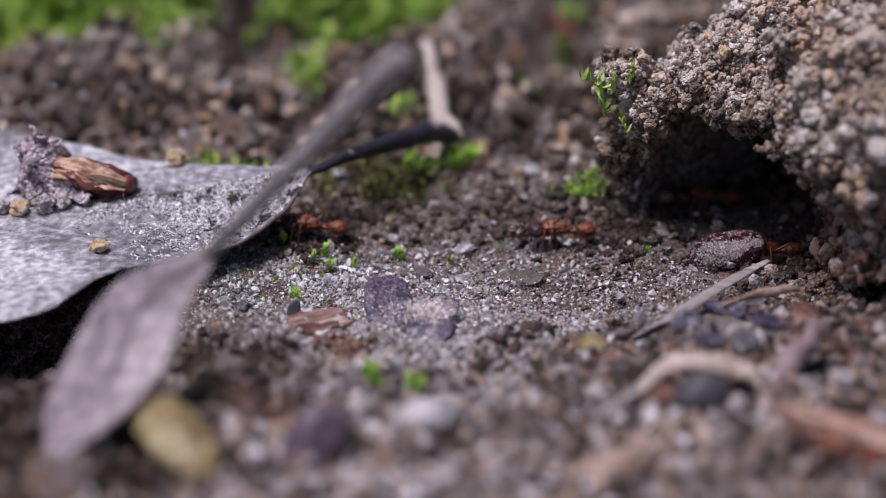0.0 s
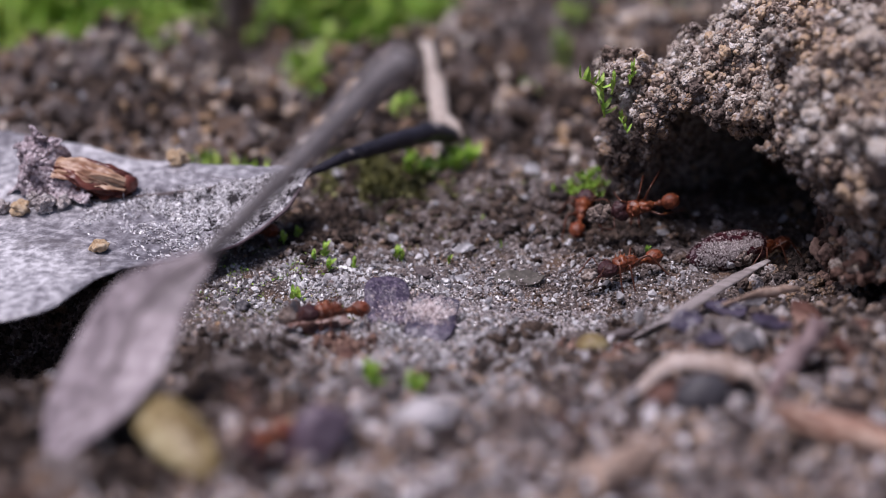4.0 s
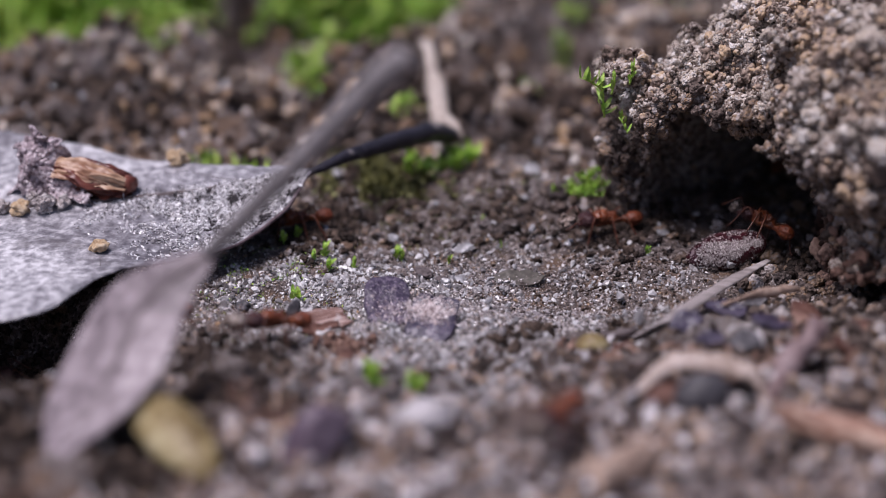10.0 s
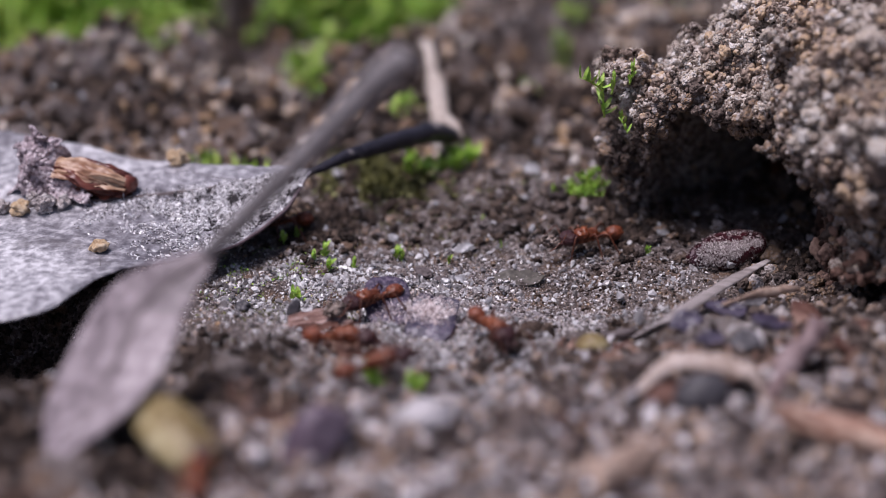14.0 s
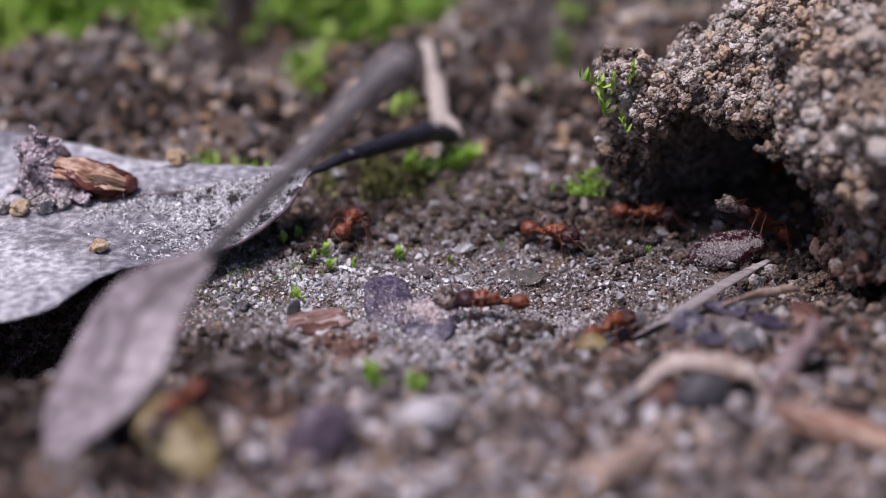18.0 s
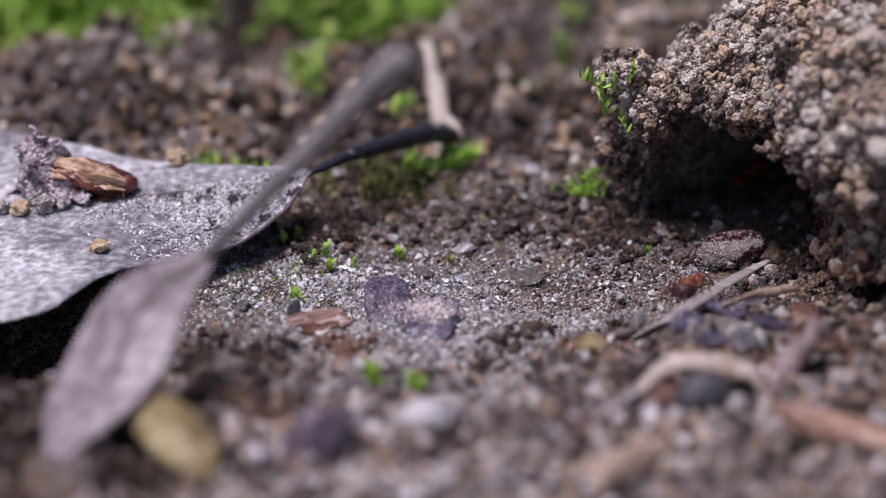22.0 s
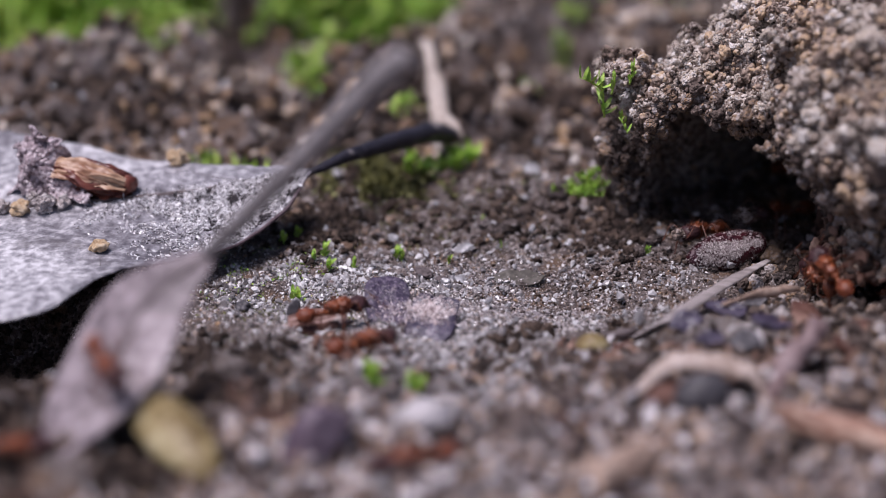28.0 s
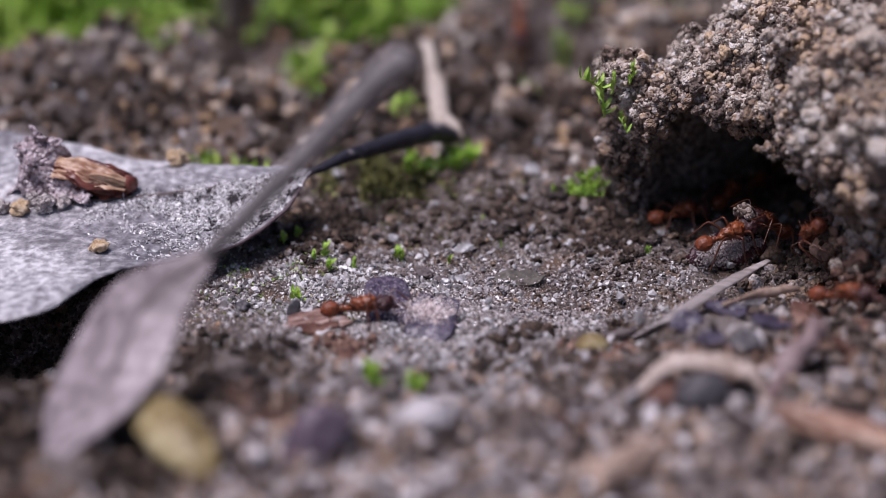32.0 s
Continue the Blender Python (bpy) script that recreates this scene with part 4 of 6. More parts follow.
def make_leaf_litter_on_leaf():
    # torn upright scrap behind the husk
    scrap = base_of("leaf_scrap", -30.0, 2.6, leaf_top(-30.0, 2.6), 0, 0, 0)
    tagged(scrap, "torn mauve scrap of dry leaf standing on the grey leaf", "leaf scrap")
    v, f, _ = lamina([(-2.4, 0.6, 0.0), (-1.6, 0.9, 1.6), (-1.1, 1.0, 3.2), (-0.5, 1.2, 4.7)], [(0.4, -1.2, 0.3), (0.1, -0.4, 1.9), (0.1, 0.3, 3.4), (0.1, 0.9, 4.4)],
                     [(3.6, -1.6, 0.0), (2.4, -0.2, 1.5), (1.2, 0.5, 2.7), (0.7, 1.0, 3.5)], 50, 40, 0.16, 0.3, 19, 0.75)
    part("sheet", sheet_mesh("sheet", v * 1.15, f, violet_scrap), scrap)
    for k, (x, y, s, m, lab) in enumerate(((-31.2, -0.5, 1.05, ochre, "tan soil crumb"), (-29.4, -0.2, 1.15, grey_crumb, "grey soil crumb"), (-32.6, 0.2, 0.9, grey_crumb, "grey soil crumb"),
                                           (-28.2, 0.5, 0.85, grey_crumb, "grey soil crumb"), (-30.3, 0.9, 0.9, grey_crumb, "grey soil crumb"), (-24.6, -6.6, 0.95, ochre, "tan soil crumb"),
                                           (-20.3, 7.0, 1.15, ochre, "tan knobby soil crumb"))):
        rng = np.random.default_rng(100 + k)
        ob = new("soil_crumb", sheet_mesh("soil_crumb", *(lambda q: (q[0] * s, q[1]))(crumb_shape(4, rng, 50, 0.14, 0.3)), m))
        ob.matrix_basis = at_mm(x, y, leaf_top(x, y) + s * 0.5, 20 * k, 0, 40 * k)
        tagged(ob, lab + " resting on the grey leaf", "soil crumb", "crumbs on the leaf")


violet_scrap = surface("mauve_scrap", ((0.3, (0.16, 0.115, 0.13)), (0.5, (0.40, 0.32, 0.345)), (0.7, (0.66, 0.585, 0.61))), 350, 0.45, 0.9, 2500, spec=0.6, grain=(4200, 0.4, 0.9))
make_leaf_litter_on_leaf()


# ---- the narrow lilac leaf on its stalk ----
def make_stalk_leaf():
    leaf = base_of("stalked_leaf", 0, 0, 0)
    tagged(leaf, "narrow dry lilac leaf on a grey stalk, propped up", "leaf")
    a = [(-15.2, -22.5, 10.1), (-20.8, -22.9, 7.8), (-23.7, -25.8, 4.3), (-24.9, -29.6, 1.7), (-23.9, -34.5, 0.9)]
    c = [(-14.7, -22.9, 10.0), (-18.6, -25.2, 7.6), (-20.3, -28.2, 5.0), (-22.0, -31.2, 2.6), (-23.75, -34.6, 0.85)]
    b = [(-14.3, -23.2, 10.0), (-16.1, -26.4, 7.6), (-17.1, -29.8, 5.6), (-19.2, -32.2, 3.6), (-23.5, -34.7, 0.9)]
    a, c, b = (nearer_points(q, 0.945) for q in (a, c, b))
    v, f, p = lamina(a, c, b, 50, 26, 0.16, 0.12, 23)
    part("blade", sheet_mesh("blade", v, f, blade_mat), leaf)
    rod("midrib", [tuple(q + np.array([0, 0, 0.05])) for q in p[::7, 13]], (0.22, 0.16, 0.08), vein_mat, leaf, sides=8, n=30)
    rod("stalk", nearer_points([(-2.0, -29.0, 25.3), (-2.4, -28.9, 24.9), (-4.8, -27.7, 22.3), (-8.4, -26.5, 18.0), (-12.1, -24.6, 13.5), (-14.9, -23.0, 9.9)], 0.945),
        (0.5, 0.82, 0.9, 0.82, 0.70, 0.6, 0.52, 0.48), stem_mat, leaf, "grey stalk", sides=14, n=40, wobble=0.12)
    return p


stalk_leaf_grid = make_stalk_leaf()


# ---- things on the trodden soil ----
def flake(name, label, category, x, y, w, d, thick, material, turn, lean=(0, 0), seed=1, corners=7, square=0.0):
    """A thin chip with a broken outline and a rough face."""
    x, y = (float(c) for c in nearer(x, y))
    rng = np.random.default_rng(seed)
    n, m = 40, 12
    a = np.linspace(0, 2 * np.pi, n, endpoint=False)
    edge = np.min([rng.uniform(0.8, 1.0) / np.maximum(np.cos(a - c), 0.2) for c in np.linspace(0, 2 * np.pi, corners, endpoint=False) + rng.uniform(-0.3, 0.3, corners)], axis=0)
    edge = np.minimum(edge, 1.35) * (1 + 0.04 * rng.normal(size=n))
    if square:
        edge = (np.abs(np.cos(a)) ** square + np.abs(np.sin(a)) ** square) ** (-1 / square) * (1 + 0.05 * fbm(3 * np.cos(a), 3 * np.sin(a), 0 * a, 3, seed))
    r = np.linspace(0.0, 1, m)[1:]
    px = w / 2 * r[:, None] * edge[None] * np.cos(a)[None]
    py = d / 2 * r[:, None] * edge[None] * np.sin(a)[None]
    h = thick * (0.6 * fbm(px * 0.9, py * 0.9, 0 * px + seed, 3, seed) + 0.15 * fbm(px * 5, py * 5, 0 * px, 2, seed))
    top = np.stack([px, py, h + thick / 2], -1).reshape(-1, 3)
    low = np.stack([px, py, h - thick / 2], -1).reshape(-1, 3)
    k = m - 1
    i, j = np.meshgrid(np.arange(k - 1), np.arange(n), indexing="ij")
    jn = (j + 1) % n
    q = np.stack([i * n + j, (i + 1) * n + j, (i + 1) * n + jn, i * n + jn], -1).reshape(-1, 4)
    off = k * n
    j = np.arange(n)
    side = np.stack([(k - 1) * n + j, off + (k - 1) * n + j, off + (k - 1) * n + (j + 1) % n, (k - 1) * n + (j + 1) % n], 1)
    j2 = np.arange(0, n // 2 - 1)
    cap = np.stack([j2, j2 + 1, n - 2 - j2, n - 1 - j2], 1)
    ob = new(name, sheet_mesh(name, np.vstack([top, low]), np.concatenate([q, q[:, ::-1] + off, side, cap, cap[:, ::-1] + off]), material))
    ob.matrix_basis = at_mm(x, y, rest_z(x, y, thick * 0.7 + 0.1 + 0.3 * d * math.sin(radians(abs(lean[0])))), lean[0], lean[1], turn)
    return tagged(ob, label, category)


def crusted(ob, n, centre, span, seed, size=0.07):
    """Pale sand stuck to part of a flake's face."""
    rng = np.random.default_rng(seed)
    q = np.zeros(len(ob.data.vertices) * 3, np.float32)
    ob.data.vertices.foreach_get("co", q)
    q = q.reshape(-1, 3)[:len(q) // 6] / MM
    x, y = rng.normal(centre[0], span[0], n), rng.normal(centre[1], span[1], n)
    near = ((q[None, :, 0] - x[:, None]) ** 2 + (q[None, :, 1] - y[:, None]) ** 2)
    ok = near.min(1) < 0.08
    p = np.stack([x, y, q[near.argmin(1), 2] + 0.02], 1)[ok]
    crust = strew("sand_crust", [shard_shape(rng) for _ in range(6)], p, np.exp(rng.normal(np.log(size), 0.4, len(p))), rng, flake_sand, smooth=False)
    crust.parent = ob
    tagged(crust, kind="stuff")


flake_sand = surface("pinkish_sand", ((0.1, (0.28, 0.215, 0.21)), (0.5, (0.55, 0.46, 0.45)), (0.9, (0.80, 0.75, 0.75))), 900, 0.5, 0.4, 4000, island=0.8)
crusted(flake("bark_flake", "dull violet bark flake lying flat on the soil", "bark flake", -3.9, -10.8, 3.2, 5.0, 0.3, violet, 6, (20, 0), 31, square=3.2), 420, (0.3, -1.5), (0.9, 0.8), 5, 0.05)
crusted(flake("bark_flake", "dark violet bark flake with pale sandy crust", "bark flake", -0.75, -13.4, 3.3, 4.2, 0.32, dark_violet, -12, (22, 3), 36, square=4.5), 1500, (-0.3, 0.7), (0.95, 0.62), 6, 0.065)
flake("bark_chip", "pinkish layered bark chip on the soil", "bark chip", -8.6, -13.4, 4.6, 2.6, 0.2, pink_bark, 16, (12, -3), 37, 4)
flake("bark_chip", "red-brown splintered bark chip on the soil", "bark chip", -8.8, -14.5, 4.1, 1.0, 0.3, brick_red, 20, (14, -4), 38, 5)
flake("bark_chip", "thin pinkish sliver of bark on the soil", "bark chip", -8.3, -12.8, 3.4, 1.2, 0.18, pink_bark, 22, (16, 2), 39, 4)
crusted(flake("wing_scrap", "greyish translucent insect wing scrap on the soil", "wing scrap", 5.5, -4.9, 3.6, 1.7, 0.12, wing_mat, 4, (16, 0), 33, square=2.2), 60, (0.2, -0.2), (1.4, 0.6), 8, 0.05)


for k, (x, y, w, d, t, m) in enumerate(((16.8, -13.6, 2.2, 1.6, 20, dark_violet), (19.8, -11.6, 3.0, 1.8, -25, dark_violet), (22.8, -13.2, 2.8, 2.2, 40, dark_violet), (20.6, -16.6, 2.2, 2.0, 70, dark_mat),
                                        (18.2, -16.0, 1.8, 1.4, 10, dark_violet), (25.2, -11.9, 2.4, 1.8, -50, brick_red), (22.0, -10.2, 1.8, 1.2, 15, dark_mat), (-9.0, -24.6, 2.2, 1.8, 30, dark_mat),
                                        (27.4, -17.2, 2.6, 1.8, 35, brick_red), (28.6, -14.0, 2.0, 1.6, -20, brick_red), (12.2, -17.4, 1.6, 1.2, 30, brick_red))):
    flake("bark_chip", {dark_violet: "dark blue-grey bark chip among crumbs", dark_mat: "blackish bark chip among crumbs", brick_red: "reddish-brown bark chip among crumbs"}[m], "bark chip",
          x, y, w, d, 0.3, m, t, (18 - 7 * (k % 4), 12 * (k % 3) - 10), 300 + k, 5)


def clod(x, y, s, seed, material, label, flat=0.75):
    """A bigger clump of soil, half sunk in the ground."""
    x, y = (float(c) for c in nearer(x, y))
    rng = np.random.default_rng(seed)
    v, f = crumb_shape(4, rng, 70, 0.12, 0.3)
    ob = new("soil_clod", sheet_mesh("soil_clod", v * np.array([s, s * 0.85, s * flat]), f, material))
    ob.matrix_basis = at_mm(x, y, rest_z(x, y, s * flat * 0.25), 0, 0, 50 * seed)
    return tagged(ob, label, "soil clod", "soil clods")


for k, (x, y, s) in enumerate(((4.1, 3.6, 1.5), (5.2, 4.2, 1.0), (3.1, 4.3, 0.8), (9.0, 7.6, 1.6), (7.8, 6.9, 1.1), (10.6, 8.0, 1.2), (15.6, -0.3, 1.0), (14.6, -1.4, 0.8), (16.6, -1.0, 0.7), (13.6, 0.2, 0.6),
                               (9.2, -16.0, 1.0), (8.3, -17.0, 0.8), (-13.7, -21.6, 1.7), (-12.2, -22.4, 1.3), (-9.0, -21.0, 1.2), (-5.6, -20.8, 0.9), (13.0, -20.0, 1.3), (11.6, -21.4, 1.0), (14.4, -19.0, 0.9),
                               (7.4, 1.8, 0.5), (11.2, -3.4, 0.5), (-6.5, -18.4, 1.0), (18.6, 1.8, 0.7), (23.6, -4.6, 0.8), (24.6, -5.4, 0.9), (22.4, -5.6, 0.6), (25.6, -7.0, 1.0), (19.6, -5.0, 0.5))):
    clod(x, y, s, 200 + k, clod_mat if k not in (21,) else brick_red, "brown clump of soil grains on the ground")
for k, (x, y, s) in enumerate(((-1.4, -3.5, 1.0), (-0.2, -3.9, 0.8), (0.4, -4.4, 0.6))):
    clod(x, y, s, 240 + k, vein_mat, "flat fibrous brown clump of soil", 0.4)


def make_seed():
    nut = base_of("seed", 20.7, -3.2, rest_z(20.7, -3.2, 0.85), 0, -9, 14)
    tagged(nut, "dark red glossy seed dusted with pale soil", "seed")
    v, f = ICO[4]
    s = 1 + 0.05 * fbm(v[:, 0] * 2, v[:, 1] * 2, v[:, 2] * 2, 3, 5)
    taper = 1 - 0.25 * np.clip(-v[:, 0], 0, 1) ** 2
    part("seed_coat", sheet_mesh("seed_coat", v * s[:, None] * np.stack([3.1 + 0 * taper, 1.7 * taper, 1.45 * taper], 1), f, nut_mat), nut)
    rng = np.random.default_rng(3)
    d = rng.normal(size=(15000, 3)) * np.array([0.5, 0.45, 0.4]) + np.array([0.1, -0.9, 0.75])
    d /= np.linalg.norm(d, axis=1)[:, None]
    keep = fbm(d[:, 0] * 3, d[:, 1] * 3, d[:, 2] * 3, 3, 8) > rng.uniform(-0.75, 0.4, len(d))
    d = d[keep]
    dirt = strew("dirt", [shard_shape(rng) for _ in range(5)], d * np.array([3.08, 1.69, 1.44]), np.clip(np.exp(rng.normal(-3.05, 0.42, len(d))), 0.025, 0.15), rng, seed_dust, smooth=False)
    dirt.parent = nut
    tagged(dirt, kind="stuff")


make_seed()


def stick(name, label, category, points, radii, material, **more):
    points = nearer_points(points)
    v, f = tube(points, radii, **more)
    c = np.array(points[0], float)
    ob = new(name, sheet_mesh(name, v - c, f, material))
    ob.matrix_basis = at_mm(*c)
    return tagged(ob, label, category)


stick("twig", "flat pale grey twig leaning on the mound's crumbs", "twig", [(13.0, -15.8, 0.5), (16.4, -12.6, 0.8), (20.0, -9.3, 1.5), (23.3, -6.5, 2.0)], (0.3, 0.5, 0.55, 0.5, 0.25), twig_mat,
      sides=10, n=40, flat=0.32, wobble=0.12)
stick("twig", "short dark twig half buried in the soil", "twig", [(7.6, -17.4, 0.3), (10.5, -16.0, 0.5), (13.2, -14.9, 0.5)], (0.1, 0.3, 0.25), vein_mat, sides=8, n=24, wobble=0.3)
stick("dry_twig", "pale dry twig lying across the mossy soil", "twig", [(-2.3, 46, 2.2), (-1.4, 38, 2.6), (-0.7, 29, 2.6), (-0.1, 21, 2.2), (0.2, 17.5, 1.4)], (0.35, 0.55, 0.6, 0.85, 0.7, 0.4), pale_twig,
      sides=12, n=40, wobble=0.5)
stick("twig_stub", "short pale side stub of a dry twig", "twig", [(-0.2, 22.5, 2.2), (0.9, 19.5, 2.3), (1.6, 18.6, 1.6)], (0.5, 0.45, 0.2), pale_twig, sides=8, n=14, wobble=0.4)
stick("stick", "tan stick lying in the grit", "stick", [(6.3, -38.5, -0.5), (10.5, -33.4, -0.1), (15.8, -29.0, 0.1)], (0.9, 1.35, 0.9), tan_mat, sides=12, n=40, wobble=0.5)
stick("stick", "thin mauve stick leaning on the crumbs", "stick", [(20.9, -25.5, 0.3), (22.6, -22.0, 1.3), (25.2, -18.0, 2.5)], (0.5, 0.85, 0.6), stick_mat, sides=10, n=30, wobble=0.5)
stick("grass_blade", "narrow green grass blade lying in the grit", "grass", [(23.6, -29.2, 0.6), (25.2, -30.6, 1.3), (27.4, -33.2, 1.0)], (0.12, 0.42, 0.5), moss_mat, sides=10, n=24, flat=0.3)
stick("root_hair", "fine dark root fibre on the soil", "root", [(-2.9, -8.2, 0.6), (-2.2, -10.0, 0.75), (-2.6, -11.6, 0.6)], (0.06, 0.09, 0.05), vein_mat, sides=6, n=16)
stick("root_fibre", "orange-tan root fibre among dark crumbs", "root", [(19.5, -11.6, 0.9), (22.5, -10.8, 1.5), (25.0, -10.3, 1.5)], (0.12, 0.36, 0.42, 0.2), tan_mat, sides=8, n=30, wobble=0.6)


def make_curl():
    """A curled strip of bark, arching over the grit."""
    v, f, _ = lamina([(13.0, -23.8, 1.0), (14.8, -23.0, 2.2), (17.2, -22.7, 2.5), (19.6, -23.2, 1.9), (20.7, -25.0, 0.3)],
                     [(12.7, -24.6, 1.2), (14.6, -24.0, 2.8), (17.2, -23.8, 3.0), (19.9, -24.2, 2.2), (21.0, -25.8, 0.3)],
                     [(12.6, -25.2, 0.9), (14.6, -24.8, 2.2), (17.2, -24.6, 2.5), (19.8, -25.0, 1.7), (20.8, -26.4, 0.1)], 50, 22, 0.4, 0.15, 41, 0.14)
    v = nearer_points(v)
    return tagged(new("bark_curl", sheet_mesh("bark_curl", v, f, curl_mat)), "curled cream strip of bark arching over a dark pebble", "bark curl")


make_curl()
stone("pebble", "dark grey pebble under a bark curl", "pebble", 16.6, -26.0, (1.7, 1.3, 1.6), dark_mat, 0.5, 10, 2)
stone("pebble", "milky grey pebble under a bark curl", "pebble", 18.6, -26.2, (1.0, 0.9, 1.0), grey_crumb, 0.5, 40, 12, level=4, shape=crumb_shape)
stone("bark_chip", "red-brown bark bit under a bark curl", "bark chip", 14.4, -25.3, (1.5, 0.9, 1.0), brick_red, 0.5, 10, 14)
stone("pebble", "smooth yellow pebble with brown end", "pebble", -16.4, -32.4, (4.6, 1.9, 1.5), yellow, 0.5, -55, 3, rough=0.1, lean=10)
stone("stone_chip", "violet-grey stone chip standing in the grit", "stone chip", -8.2, -31.4, (3.4, 1.8, 2.2), purple_mat, 0.5, 40, 44, level=4, lean=-35, shape=grain_shape)
stone("pebble", "rounded pale grey pebble", "pebble", -1.3, -29.6, (1.9, 1.5, 1.4), white_mat, 0.4, 10, 5, rough=0.3)
stone("bark_chip", "orange-tan wood chip in the coarse soil", "wood chip", 25.3, -32.8, (4.6, 0.9, 0.7), orange, 0.55, -28, 6, rough=0.45, lean=4)
stone("pebble", "small tan pebble beside a twig", "pebble", 10.1, -17.6, (1.1, 0.9, 0.8), yellow, 0.5, 0, 7)
stone("pebble", "small round black pebble in the sand", "pebble", -14.1, -10.2, (0.8, 0.7, 0.6), dark_mat, 0.5, 0, 8, level=4, shape=crumb_shape)
stone("pebble", "small black grain beside the bark chip", "pebble", -10.5, -11.0, (0.45, 0.45, 1.1), dark_mat, 0.4, 20, 9, lean=20, shape=grain_shape)
for k, (x, y, s) in enumerate(((1.75, 0.4, 1.0), (6.2, -4.9, 0.42), (5.7, -5.3, 0.3), (-1.3, -0.3, 0.5), (-3.0, -0.2, 0.45), (-7.1, -6.8, 0.5), (-8.9, -5.4, 0.4), (-10.4, -8.8, 0.55), (1.4, -4.6, 0.6),
                               (-5.2, -3.2, 0.4), (3.5, -5.0, 0.35), (-0.8, -15.5, 0.35), (-4.4, -13.2, 0.3), (12.6, -6.8, 0.5), (8.6, -9.9, 0.35), (16.5, 1.2, 0.6), (6.2, 8.4, 0.8), (7.2, 14.5, 1.0),
                               (-15.4, -17.6, 0.5), (-7.4, -2.6, 0.35), (11.0, -2.0, 0.4))):
    stone("quartz_grain", "clear whitish quartz grain on the soil", "quartz grain", x, y, (s, s * 0.85, s * 0.7), quartz, 0.6, 37 * k, 60 + k, lean=15 * (k % 3) - 10, shape=chip_shape, group="quartz grains", smooth=False)


# ---- moss ----
def blade_leaf(length, width, bend, segs=5):
    u = np.linspace(0, 1, segs + 1)
    w = width * np.sin(np.pi * (0.15 + 0.85 * u)) ** 0.8
    w[-1] = 0.01 * width
    c = np.stack([length * u * np.cos(bend * u), 0 * u, length * u * np.sin(bend * u) * 0.6], 1)
    v = np.concatenate([c + np.array([0, 1, 0.25]) * w[:, None] / 2, c, c - np.array([0, 1, -0.25]) * w[:, None] / 2])
    n, f = segs + 1, []
    for i in range(segs):
        f += [[i, i + 1, n + i + 1, n + i], [n + i, n + i + 1, 2 * n + i + 1, 2 * n + i]]
    return v, np.array(f)


def moss_tuft(name, label, x, y, z, height, count, length, lean, seed, group="moss tufts", width=0.45):
    rng = np.random.default_rng(seed)
    tuft = base_of(name, x, y, z)
    tagged(tuft, label, "moss", group)
    top = np.array([lean[0], lean[1], height])
    rod("stem", [(0, 0, -0.2), tuple(top * 0.5 + np.array([0.05, 0.05, 0])), tuple(top)], (0.09, 0.08, 0.04), moss_mat, tuft, sides=6, n=10)
    shapes = [sheet_mesh("leaf", *blade_leaf(length * s, length * width, b), moss_mat) for s, b in ((1.0, 0.5), (0.8, 0.9), (0.9, 0.2))]
    for k in range(count):
        u = (k + 0.5) / count
        q = top * u * u ** 0.3
        part("leaf", shapes[k % 3], tuft, m=at_mm(*q, rng.uniform(-25, 25), -rng.uniform(10, 60) - 25 * u, k * 137.5 + rng.uniform(-20, 20)))
    return tuft


